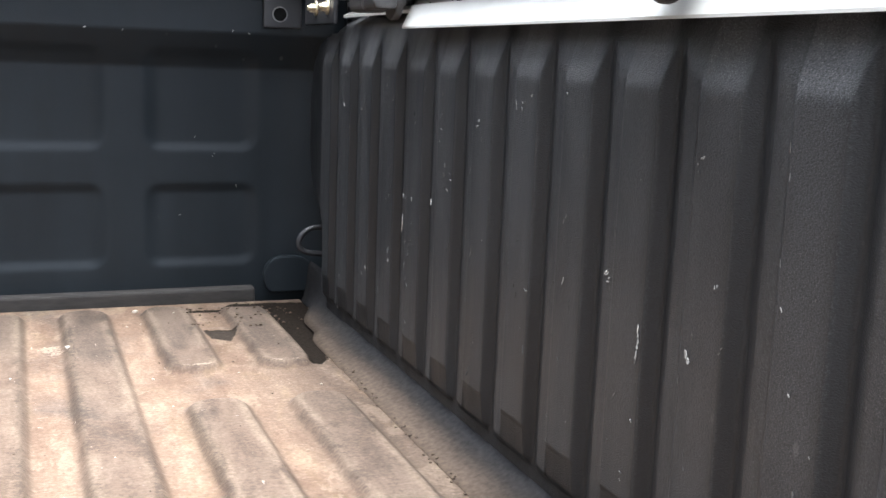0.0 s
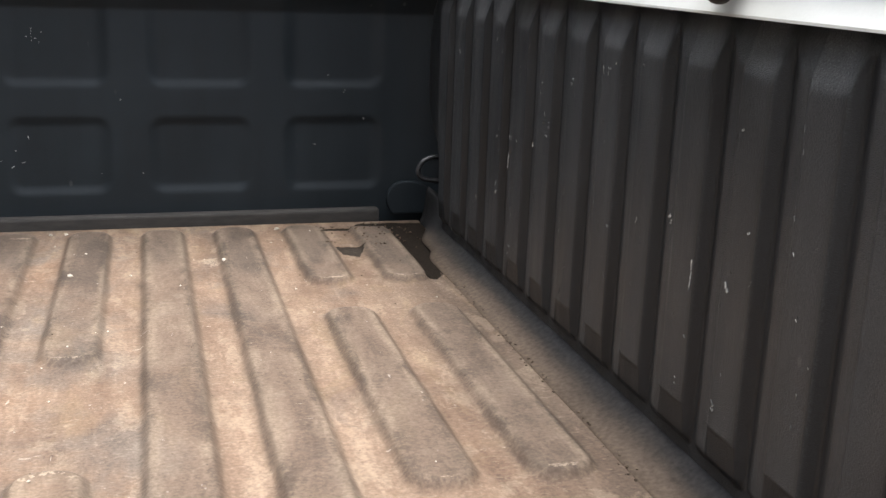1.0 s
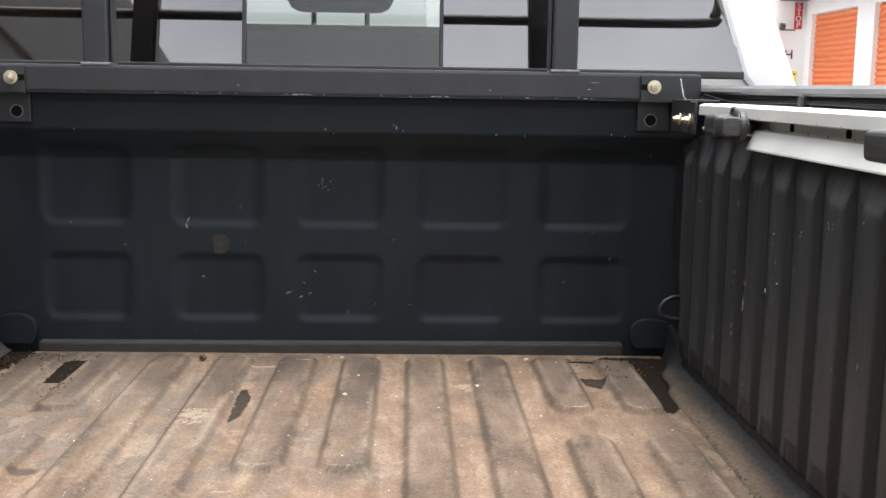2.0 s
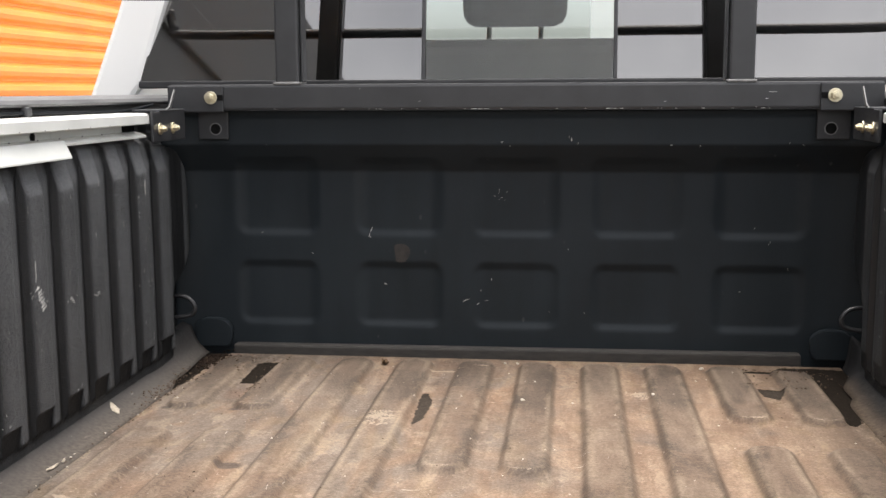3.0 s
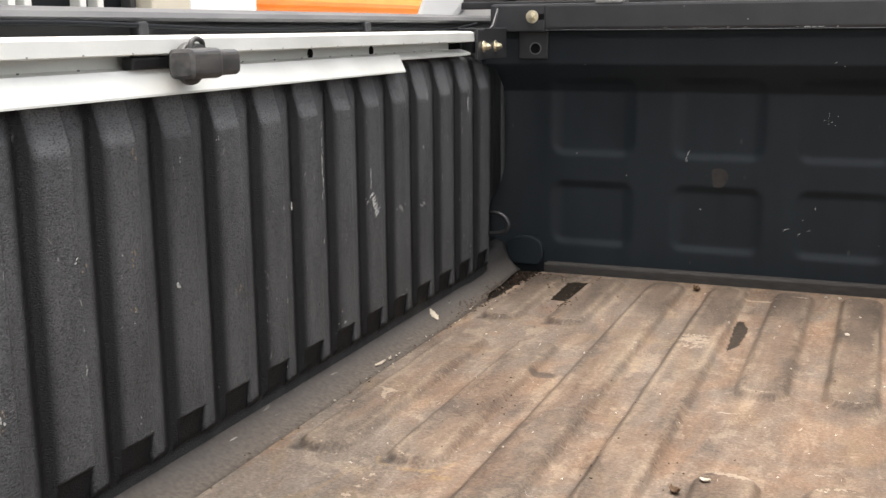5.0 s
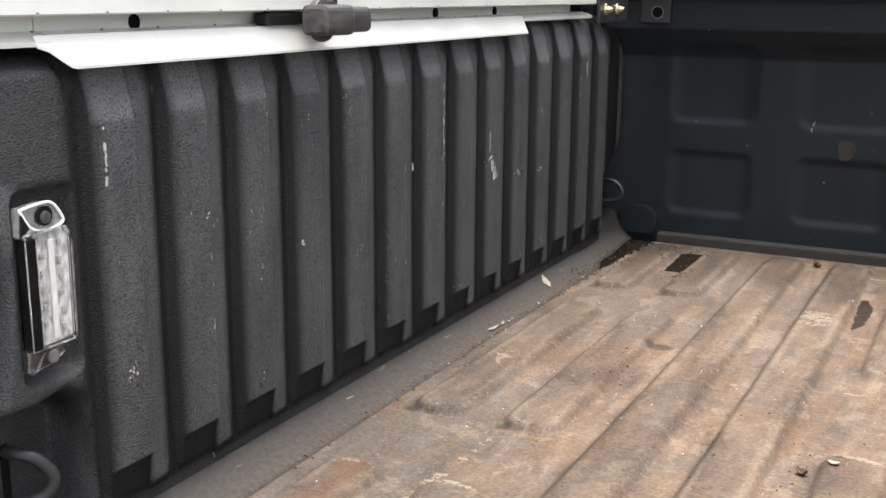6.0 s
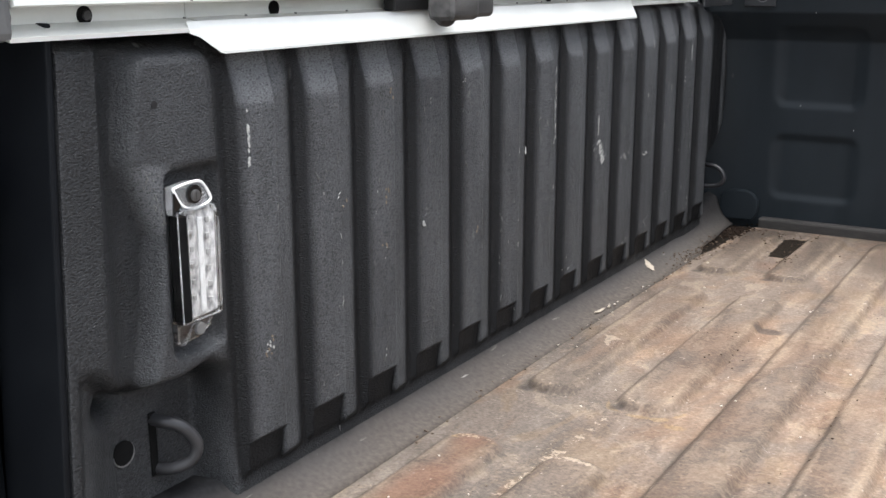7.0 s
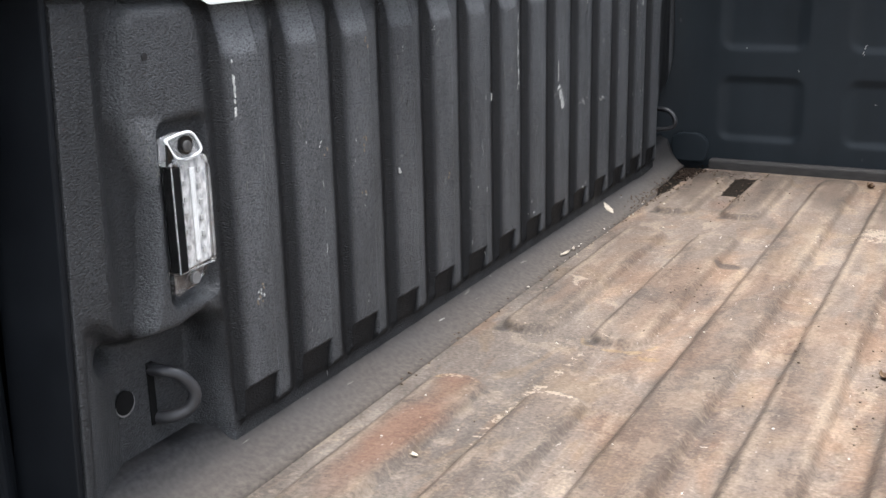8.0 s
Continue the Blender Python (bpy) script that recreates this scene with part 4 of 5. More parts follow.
part("upper_bar", tube([(-0.84, -0.045, 0.80), (-0.825, -0.045, 0.757), (-0.78, -0.045, 0.740), (-0.3, -0.045, 0.739), (0.3, -0.045, 0.739), (0.78, -0.045, 0.740), (0.825, -0.045, 0.757), (0.84, -0.045, 0.80)], 0.0115, 14), M_RACK, rack, "round black upper bar", True)
for s in (-1, 1):
    pl = part("end_plate", box((0.115, 0.006, 0.052), (s * 0.634, -0.0735, 0.531), 0.002), M_RACK, rack, "black bolt plate")
    hex_bolt(pl, (s * 0.602, -0.0765, 0.534), (90, 0, 0), 0.0084)
    part("slot", box((0.016, 0.001, 0.011), (s * 0.585, -0.0768, 0.534), 0.0004), M_HOLE, pl)
    lo = part("lower_tab", box((0.062, 0.006, 0.056), (s * 0.609, -0.043, 0.478), 0.002), M_RACK, rack, "black tab with an open hole")
    part("hole", joined(rod(0.0125, 0.0014, (s * 0.604, -0.0465, 0.471), (90, 0, 0), 24)), M_WORNSTEEL, lo, "worn bare hole rim")
    part("hole_inside", rod(0.0105, 0.0016, (s * 0.604, -0.0467, 0.471), (90, 0, 0), 24), M_HOLE, lo)
rng = random.Random(4)
chips = []
for k in range(34):
    w = rng.choice((0.002, 0.004, 0.006, 0.012)) * rng.uniform(0.6, 1.3)
    chips.append(box((w, 0.0006, rng.uniform(0.0006, 0.0016)), (rng.uniform(-0.52, 0.52), -0.0702, 0.5105 if rng.random() < 0.8 else rng.uniform(0.512, 0.555))))
tagged(part("chipped_paint", joined(*chips), M_CHIP, rack, "bare chips along the tube's lower edge"), kind="stuff")

# ---- lamp in the left wall ----
def lamp_plate(outline, depth, x, bevel=0.0):
    """A plate in the wall's plane: outline pairs run along the bed and up; x is the middle of its depth off the wall."""
    return plate(outline, depth, (x, 0, 0), (90, 0, 90), bevel)


lamp = thing("bed_light", "clear plastic LED cargo light screwed into the black bed wall", "light", (-0.664, -1.5830, 0.2625))
part("base", lamp_plate([(-0.025, -0.064), (0.020, -0.064), (0.025, -0.050), (0.025, 0.052), (0.010, 0.066), (-0.025, 0.066)], 0.006, 0.001, 0.002), M_TRIM, lamp)
part("dark_reflector", box((0.012, 0.0090, 0.094), (0.0138, -0.0190, -0.003), 0.0012), M_HOLE, lamp, "black side of the lamp")
guide = part("light_guide", lamp_plate([(-0.013, -0.050), (0.022, -0.048), (0.0235, 0.040), (0.018, 0.047), (-0.013, 0.047)], 0.007, 0.0085, 0.002), M_FROST, lamp, "mottled milky light guide behind the lens")
part("core", box((0.004, 0.0065, 0.086), (0.0135, 0.0035, -0.003), 0.0015), M_GUIDE, guide, "bright white central bar")
for k in range(6):
    part("led", box((0.0026, 0.0046, 0.0052), (0.0128, 0.0125 + 0.0006 * (k % 2), -0.037 + 0.0145 * k), 0.0008), M_CHIPGREY, guide, "small grey chip")
    part("led", box((0.0026, 0.0040, 0.0046), (0.0128, -0.0065, -0.031 + 0.0145 * k), 0.0008), M_CHIPGREY, guide, "small grey chip")
part("lens", lamp_plate([(-0.025, -0.052), (0.025, -0.050), (0.0265, 0.036), (0.021, 0.049), (-0.024, 0.049)], 0.013, 0.0125, 0.002), M_CLEAR, lamp, "clear moulded lens").visible_shadow = False
part("lens_rim", joined(box((0.0012, 0.0008, 0.098), (0.0190, -0.0245, -0.002), 0.0003), box((0.0012, 0.0008, 0.094), (0.0190, -0.0140, -0.002), 0.0003), box((0.0012, 0.030, 0.0010), (0.0190, 0.006, -0.0500), 0.0003)), M_HAZY, lamp, "bright edges of the lens")
top = part("end_tab", lamp_plate([(-0.026, 0.044), (-0.010, 0.046), (0.022, 0.048), (0.020, 0.056), (0.010, 0.070), (-0.004, 0.0715), (-0.025, 0.069)], 0.009, 0.0095, 0.0028), M_HAZY, lamp, "clear plastic screw tab")
part("rim", tube([(0.0150, -0.0245, 0.068), (0.0150, -0.014, 0.052), (0.0155, 0.000, 0.0475), (0.0155, 0.017, 0.0505), (0.0150, 0.0195, 0.056), (0.0150, 0.0095, 0.0690), (0.0150, -0.004, 0.0705), (0.0150, -0.0245, 0.068)], 0.0013, 8, 5), M_GUIDE, top, "bright moulded rim", True)
part("facet", lamp_plate([(-0.0255, 0.045), (-0.016, 0.052), (-0.0235, 0.066)], 0.002, 0.0150, 0.0006), M_GLOSSBLACK, top)
part("boss", rod(0.0082, 0.004, (0.0150, -0.0005, 0.0600), (0, 90, 0), 24), M_GLOSSBLACK, top, "dark screw socket")
part("screw", joined(rod(0.0052, 0.003, (0.0175, -0.0005, 0.0590), (0, 90, 0), 16, bevel=0.001), box((0.002, 0.0012, 0.007), (0.0190, -0.0005, 0.0590))), M_CAST, top, "steel screw")
foot = part("end_tab", lamp_plate([(-0.026, -0.050), (-0.0265, -0.070), (-0.018, -0.0705), (0.003, -0.069), (0.015, -0.062), (0.023, -0.049)], 0.008, 0.0085, 0.0026), M_CLEAR, lamp, "clear plastic screw tab")
part("rim", tube([(0.0135, -0.0245, -0.052), (0.0135, -0.0255, -0.0685), (0.0135, -0.0175, -0.069), (0.0135, -0.0100, -0.058), (0.0135, 0.000, -0.053), (0.0135, 0.010, -0.057), (0.0135, 0.0135, -0.0615)], 0.0009, 8, 5), M_CLEAR, foot, "bright moulded rim", True)
part("screw", rod(0.0058, 0.005, (0.0125, 0.0005, -0.0610), (0, 90, 0), 18, bevel=0.001), M_WORNSTEEL, foot, "steel screw")

# ---- small fittings of the left wall ----
def wall_x(y, z):
    return -HALF - float(wall_depth(np.array([y]), np.array([z]), True)[0])


ring = thing("tie_down_ring", "dark steel D-shaped tie-down ring in a wall pocket", "tie-down", (0, 0, -DROP), "tie-down rings")
WX = wall_x(-1.598, 0.10)
part("hoop", tube([(WX - 0.01, -1.599, 0.116), (WX + 0.010, -1.598, 0.1165), (WX + 0.024, -1.588, 0.111), (WX + 0.031, -1.577, 0.092), (WX + 0.027, -1.580, 0.076), (WX + 0.013, -1.592, 0.068), (WX - 0.01, -1.599, 0.067)], 0.0062, 12, 6), M_TRIM, ring, "worn dark round steel hoop", True)
part("slot", box((0.004, 0.008, 0.062), (WX, -1.601, 0.093), 0.001), M_HOLE, ring)
wh = thing("wall_hole", "round open hole in the black bed wall", "hole", (0, 0, -DROP))
WX = wall_x(-1.637, 0.097)
part("rim", rod(0.0120, 0.005, (WX, -1.637, 0.097), (0, 90, 0), 24), M_WORNSTEEL, wh, "bare worn rim")
part("inside", rod(0.0114, 0.0056, (WX, -1.6376, 0.0984), (0, 90, 0), 24), M_HOLE, wh)
sc = thing("wall_screw_hole", "small empty screw hole in the bed wall", "screw hole", (0, 0, -DROP))
part("hole_inside", rod(0.0034, 0.003, (wall_x(-1.616, 0.408) - 0.0010, -1.616, 0.408), (0, 90, 0), 16), M_BLACK, sc)
for s in (-1, 1):
    r = thing("tie_down_ring", "dark steel tie-down ring in the front corner", "tie-down", (0, 0, -DROP), "tie-down rings")
    part("hoop", tube([(s * 0.73, -0.098, 0.135), (s * 0.680, -0.098, 0.1355), (s * 0.655, -0.099, 0.134), (s * 0.640, -0.100, 0.124), (s * 0.635, -0.100, 0.109), (s * 0.646, -0.099, 0.096), (s * 0.680, -0.098, 0.091), (s * 0.73, -0.098, 0.091)], 0.0045, 12, 5), M_TRIM, r, "", True)
    fl = thing("corner_cover", "black rounded cover plate in the bed corner", "cover plate", (0.006, 0, -DROP), "corner covers")
    part("cover", plate([(s * x, z) for x, z in ((0.045, -0.032), (-0.022, -0.032), (-0.029, -0.024), (-0.033, -0.012), (-0.034, 0.002), (-0.031, 0.013), (-0.025, 0.021), (-0.016, 0.027), (-0.004, 0.030), (0.020, 0.030), (0.034, 0.026), (0.045, 0.018))], 0.014, (s * 0.622, -0.020, 0.046), (90, 0, 0), 0.003), M_BULK, fl)

# latch striker and bump stop on the left rear pillar
st = thing("latch_striker", "black tailgate latch striker with a brown bolt", "latch", (0, 0, -DROP))
part("housing", box((0.026, 0.044, 0.054), (-0.727, -1.772, 0.342), 0.006), M_BLACK, st)
cup = part("cup", rod(0.0185, 0.020, (-0.716, -1.764, 0.340), (0, 90, 0), 28, bevel=0.002), M_BLACK, st)
part("cup_inside", rod(0.0150, 0.0008, (-0.7058, -1.764, 0.340), (0, 90, 0), 24), M_HOLE, cup)
part("bolt", joined(rod(0.0072, 0.003, (-0.7046, -1.764, 0.340), (0, 90, 0), 16, bevel=0.001), rod(0.0042, 0.002, (-0.7026, -1.764, 0.340), (0, 90, 0), 6)), M_BRASS, st, "brown bolt head")
bs = thing("bump_stop", "round rubber tailgate bump stop with a pale bolt", "bump stop", (0, 0, -DROP))
part("flange", rod(0.030, 0.006, (-0.738, -1.791, 0.161), (0, 90, 0), 28, bevel=0.002), M_BLACK, bs)
buf = part("buffer", rod(0.0185, 0.042, (-0.719, -1.785, 0.155), (0, 90, 0), 28, 0.0168, 0.002), M_BLACK, bs)
part("buffer_hole", rod(0.0125, 0.0008, (-0.6978, -1.785, 0.155), (0, 90, 0), 24), M_HOLE, buf)
part("bolt", joined(rod(0.0098, 0.003, (-0.6968, -1.785, 0.155), (0, 90, 0), 20, bevel=0.001), rod(0.0045, 0.003, (-0.6945, -1.785, 0.155), (0, 90, 0), 6)), M_CRUMB, bs, "pale bolt head")

# ---- cab behind the rack ----
cab = thing("truck_cab", "white pickup cab with a dark tinted rear window", "truck cab", (0.009, 0, -0.005))
GY, LEAN = 0.125, 9.0   # the rear glass and its forward lean
for s in (-1, 1):
    part("corner_pillar", plate([(s * x, z) for x, z in ((0.832, 0.555), (0.950, 0.42), (0.950, 0.54), (0.886, 0.70), (0.826, 0.86), (0.762, 1.05), (0.66, 1.05))], 0.10, (0, GY + 0.055, 0), (90, 0, 0), 0.012), M_WHITE, cab, "white painted cab corner")
part("rear_wall", box((1.90, 0.08, 1.05), (0, GY + 0.055, 0.035), 0.02), M_WHITE, cab, "white cab rear wall")
part("roof", box((1.50, 1.70, 0.06), (0, GY + 0.86, 1.06), 0.025), M_WHITE, cab, "white cab roof")
for s in (-1, 1):
    part("side_door", box((0.07, 1.55, 1.02), (s * 0.915, GY + 0.86, 0.02), 0.02), M_WHITE, cab)
part("inner_floor", box((1.8, 1.6, 0.05), (0, GY + 0.86, -0.3), 0.01), M_TRIM, cab)
win = part("window_frame", joined(box((1.66, 0.020, 0.016), (0, GY - 0.002, 0.561), 0.003), box((1.40, 0.02, 0.03), (0, GY + 0.072, 1.02), 0.003)), M_TRIM, cab, "black rubber window seal")
for x0, x1, nm in ((-0.83, -0.205, "fixed_pane"), (0.205, 0.83, "fixed_pane"), (-0.199, 0.199, "sliding_pane")):
    out = [(x0, 0), (x1, 0), (x1 - (0.115 if x1 > 0.5 else 0), 0.445), (x0 + (0.115 if x0 < -0.5 else 0), 0.445)]
    g = part(nm, plate(out, 0.004, (0, GY + (0.004 if nm == "sliding_pane" else 0.0), 0.566), (90 - LEAN, 0, 0)), M_SLIDE if nm == "sliding_pane" else M_TINT, win, "dark tinted glass pane")
    g.visible_shadow = False
for x in (-0.202, 0.202):
    part("mullion", box((0.008, 0.014, 0.44), (x, GY + 0.035, 0.785), 0.002, (-LEAN, 0, 0)), M_TRIM, win)
seat = thing("rear_seat", "grey cloth rear seat back inside the cab", "seat", (0.009, 0, -0.005))
part("backrest", box((1.30, 0.14, 0.66), (0, GY + 0.25, 0.332), 0.03, (4, 0, 0), 3), M_SEAT, seat)
part("seat_base", box((1.30, 0.5, 0.25), (0, GY + 0.5, -0.15), 0.04), M_SEAT, seat)
for x in (-0.02,):
    hr = part("headrest", box((0.24, 0.10, 0.17), (x, GY + 0.24, 0.775), 0.045, (4, 0, 0), 4), M_SEAT, seat, "", True)
    for d in (-0.06, 0.06):
        part("headrest_post", rod(0.006, 0.10, (x + d, GY + 0.245, 0.66)), M_STEEL, hr)

# ---- the yard: ground, storage buildings ----
GROUND = -0.86
# ground is out of view; its pale tone is added to bounce light
gr = part("ground", box((400, 400, 0.2), (0, 0, GROUND - 0.1)), M_YARD)
tagged(gr, "unseen yard ground, kept pale for bounced light", "ground", kind="structure")


def roll_door(name_label, length, height, at, turn, pitch=0.098, paint=None):
    """A corrugated roll-up door with a bottom bar, in its own x and z; its face looks along -y."""
    d = thing("roll_up_door", name_label, "roll-up door", at, "storage unit doors")
    d.rotation_euler = (0, 0, radians(turn))
    n = int(height / pitch)
    prof = []
    for k in range(n):
        z = k * pitch
        prof += [(0.008, z), (0.004, z + 0.08 * pitch), (-0.014, z + 0.22 * pitch), (-0.024, z + 0.45 * pitch), (-0.020, z + 0.70 * pitch), (-0.002, z + 0.88 * pitch), (0.008, z + 0.95 * pitch)]
    bm = bmesh.new()
    a = [bm.verts.new((-length / 2, y, z)) for y, z in prof]
    b = [bm.verts.new((length / 2, y, z)) for y, z in prof]
    for i in range(len(prof) - 1):
        bm.faces.new((a[i], b[i], b[i + 1], a[i + 1]))
    geo = bmesh.ops.extrude_face_region(bm, geom=bm.faces[:])["geom"]
    for v in geo:
        if isinstance(v, bmesh.types.BMVert):
            v.co.y += 0.02
    bmesh.ops.recalc_face_normals(bm, faces=bm.faces[:])
    part("curtain", bm, paint or M_ORANGE, d, "orange corrugated steel curtain")
    part("bottom_bar", box((length, 0.05, 0.07), (0, 0.0, 0.035), 0.005), M_GREY, d)
    return d


# long building beside the truck: piers between doors, a dark glazed bay towards the rear
lb = thing("storage_building", "white storage building with orange roll-up doors", "building", (0, 0, 0))
LX = -2.72
H = 3.4
for y0, y1, m in ((1.80, 2.33, M_WALLPAINT), (5.06, 5.6, M_WALLPAINT), (8.3, 8.9, M_WALLPAINT), (11.6, 12.2, M_WALLPAINT), (1.53, 1.797, M_BEIGE)):
    part("pier", box((0.30, y1 - y0, H), (LX - 0.15, (y0 + y1) / 2, GROUND + H / 2), 0.01), m, lb)
part("lintel", box((0.30, 10.6, 0.7), (LX - 0.152, 6.85, GROUND + 2.75), 0.01), M_WALLPAINT, lb)
part("parapet", box((0.5, 18.0, 0.35), (LX - 0.2, 3.2, GROUND + H + 0.18), 0.02), M_GREY, lb)
# out of view: dark block added so the left pane reflects it
part("reflected_block", box((0.30, 14.4, H + 1.6), (LX - 0.15, -8.8, GROUND + H / 2 + 0.8), 0.01), M_GREY, lb, "unseen dark grey block added for the window reflection")
part("back_wall", box((0.2, 18, H), (LX - 4.0, 3.2, GROUND + H / 2)), M_BEIGE, lb)
part("roof", box((4.2, 18, 0.15), (LX - 2.1, 3.2, GROUND + H + 0.05)), M_GREY, lb)
for yc in (3.695, 6.95, 10.25):
    roll_door("orange corrugated roll-up door in a white wall", 2.70, 2.45, (LX - 0.10, yc, GROUND), 90)
bay = thing("shop_window", "dark glazed bay with pale frames", "window")
part("dark_glass", box((0.02, 3.10, 2.6), (LX - 0.12, -0.04, GROUND + 1.5)), M_PAINT, bay)
part("sill_wall", box((0.25, 3.10, 0.3), (LX - 0.14, -0.04, GROUND + 0.15)), M_BEIGE, bay)
part("head_wall", box((0.25, 3.10, 0.6), (LX - 0.14, -0.04, GROUND + 3.1)), M_BEIGE, bay)
for y in (1.49, 1.29, 1.19, 0.90, 0.82, 0.1, -0.6, -1.5):
    part("mullion", box((0.06, 0.035 if y > 0.5 else 0.06, 2.6), (LX - 0.09, y, GROUND + 1.5), 0.005), M_RAIL if y != 1.49 else M_INK, bay)

# far building ahead with its doors, and the end wall with its signs
RX = 7.69
fb = thing("storage_building", "white storage building with orange doors further along the yard", "building")
for y0, y1 in ((18.47, 18.75), (15.66, 16.36), (12.85, 13.55), (10.04, 10.74)):
    part("pier", box((0.30, y1 - y0, 3.1), (RX + 0.15, (y0 + y1) / 2, GROUND + 1.55), 0.01), M_WALLPAINT, fb)
part("lintel", box((0.30, 8.7, 0.40), (RX + 0.152, 14.4, GROUND + 3.06), 0.01), M_WALLPAINT, fb)
part("eave", box((0.9, 9.0, 0.16), (RX - 0.05, 14.35, GROUND + 3.20), 0.02), M_GREY, fb, "grey metal eave")
part("back_wall", box((0.2, 8.7, 3.0), (RX + 5.0, 14.4, GROUND + 1.5)), M_WALLPAINT, fb)
part("end_wall", box((5.0, 0.2, 3.0), (RX + 2.6, 10.0, GROUND + 1.5)), M_WALLPAINT, fb)
part("roof", box((5.6, 8.8, 0.12), (RX + 2.6, 14.4, GROUND + 3.2)), M_GREY, fb)
for yc in (17.415, 14.605, 11.795):
    roll_door("orange corrugated roll-up door in a white wall", 2.12, 2.88, (RX + 0.10, yc, GROUND), -90, 0.098, M_RED)
ew = part("wall_end", box((7.4, 0.3, 3.6), (RX - 3.55, 19.0, GROUND + 1.8), 0.01), M_WALLPAINT)
tagged(ew, "plain white end wall of the storage yard", "wall", kind="structure")


def lettering(name, words, size, at, turn, material, parent, label=""):
    cu = bpy.data.curves.new(name, "FONT")
    cu.body, cu.size, cu.extrude, cu.align_x, cu.align_y = words, size, 0.004, "CENTER", "CENTER"
    tmp = bpy.data.objects.new(name, cu)
    scene.collection.objects.link(tmp)
    me = bpy.data.meshes.new_from_object(tmp.evaluated_get(bpy.context.evaluated_depsgraph_get()))
    bpy.data.objects.remove(tmp)
    me.materials.append(material)
    ob = new(name, me)
    ob.parent = parent
    ob.matrix_local = pose(*at, *turn)
    if label:
        ob["label"] = label
    return ob


sg = thing("stop_sign", "upright red sign with white letters on a white wall", "sign", (7.56, 18.83, 1.985))
part("board", box((0.15, 0.02, 0.50), (0, 0, 0), 0.004), M_SIGN, sg)
for k, ch in enumerate("STOP"):
    lettering("letter", ch, 0.145, (0, -0.014, 0.180 - 0.120 * k), (90, 0, 0), M_WHITE, sg)
un = thing("unit_letter", "black letter painted on the white end wall", "sign", (7.42, 18.845, 1.245))
lettering("letter", "H", 0.25, (0, -0.002, 0), (90, 0, 0), M_INK, un)
yl = thing("yellow_sign", "small yellow notice with dark bars on the wall", "sign", (7.52, 18.83, 0.76))
part("board", box((0.14, 0.02, 0.36), (0, 0, 0), 0.003), M_YELLOW, yl)
for z in (0.12, 0.0):
    part("bar", box((0.10, 0.004, 0.02), (0, -0.012, z)), M_INK, yl)
fl = thing("wall_flood_light", "small grey flood light on the white wall", "light", (7.24, 18.80, 1.775))
part("head", box((0.10, 0.10, 0.12), (0, -0.04, 0), 0.015, (20, 0, 0)), M_GREY, fl)
part("arm", rod(0.012, 0.26, (0.14, 0.02, -0.06), (0, 90, 0), 10), M_GREY, fl)

# ---- litter on the floor ----
rng = random.Random(11)


def bed_height(x, y):
    """The height of the floor, or of its edge strip, at a place."""
    if abs(x) > 0.608 and y < -0.17:
        return float(np.interp(abs(x), (0.608, 0.622, 0.636, 0.648, 0.658), (-0.003, 0.0005, 0.005, 0.0095, 0.015)))
    return float(floor_face(np.array([x]), np.array([y]))[2][0])


def crumb(r, at, seed):
    bm = bmesh.new()
    bmesh.ops.create_icosphere(bm, subdivisions=1, radius=r)
    q = random.Random(seed)
    for v in bm.verts:
        v.co *= q.uniform(0.6, 1.25)
        v.co.z *= 0.6
    bmesh.ops.transform(bm, matrix=pose(at[0], at[1] - 0.027, bed_height(at[0], at[1] - 0.027) + 0.4 * r, 0, 0, q.uniform(0, 360)), verts=bm.verts)
    return bm


dark, pale, soil = [], [], []
for k in range(90):                                     # along the left seam
    y = -0.18 - 1.1 * rng.random() ** 1.6
    dark.append(crumb(rng.uniform(0.0008, 0.0024), (-0.609 + rng.gauss(0, 0.004), y, 0.004), k))
for k in range(70):                                     # along the right seam
    y = -0.35 - 0.75 * rng.random() ** 1.3
    dark.append(crumb(rng.uniform(0.0010, 0.0026), (0.609 + rng.gauss(0, 0.003), y, 0.005), 200 + k))
for k in range(150):                                    # front corners
    s = rng.choice((-1, 1))
    dark.append(crumb(rng.uniform(0.0010, 0.0032), (s * rng.uniform(0.44, 0.63), -0.04 - 0.16 * rng.random() ** 2, 0.002), 400 + k))
for k in range(170):                                    # soil drifts in the front left corner
    cx, cy = rng.choice(((-0.605, -0.30), (-0.615, -0.36), (-0.46, -0.265), (-0.60, -0.22), (-0.56, -0.06)))
    dark.append(crumb(rng.uniform(0.0008, 0.0028), (cx + rng.gauss(0, 0.012), cy + rng.gauss(0, 0.022), 0.003), 3000 + k))
for k in range(260):                                    # a heap of soil in the bare front left corner
    soil.append(crumb(rng.uniform(0.0012, 0.0042), (-0.608 + rng.gauss(0, 0.012), -0.062 + rng.gauss(0, 0.032), 0.003), 6000 + k))
for k in range(60):                                     # flaked coating along the heap's edge
    u = rng.random()
    dark.append(crumb(rng.uniform(0.0010, 0.0026), (-0.622 + 0.012 * u + rng.gauss(0, 0.005), -0.14 - 0.22 * u + rng.gauss(0, 0.01), 0.003), 6400 + k))
for k in range(48):                                     # by the leaf and along the rib beside it
    cx, cy, sx, sy = rng.choice(((-0.115, -1.03, 0.035, 0.09), (-0.215, -0.95, 0.008, 0.14), (-0.40, -0.80, 0.02, 0.10)))
    dark.append(crumb(rng.uniform(0.0009, 0.0024), (cx + rng.gauss(0, sx), cy + rng.gauss(0, sy), 0.003), 4000 + k))
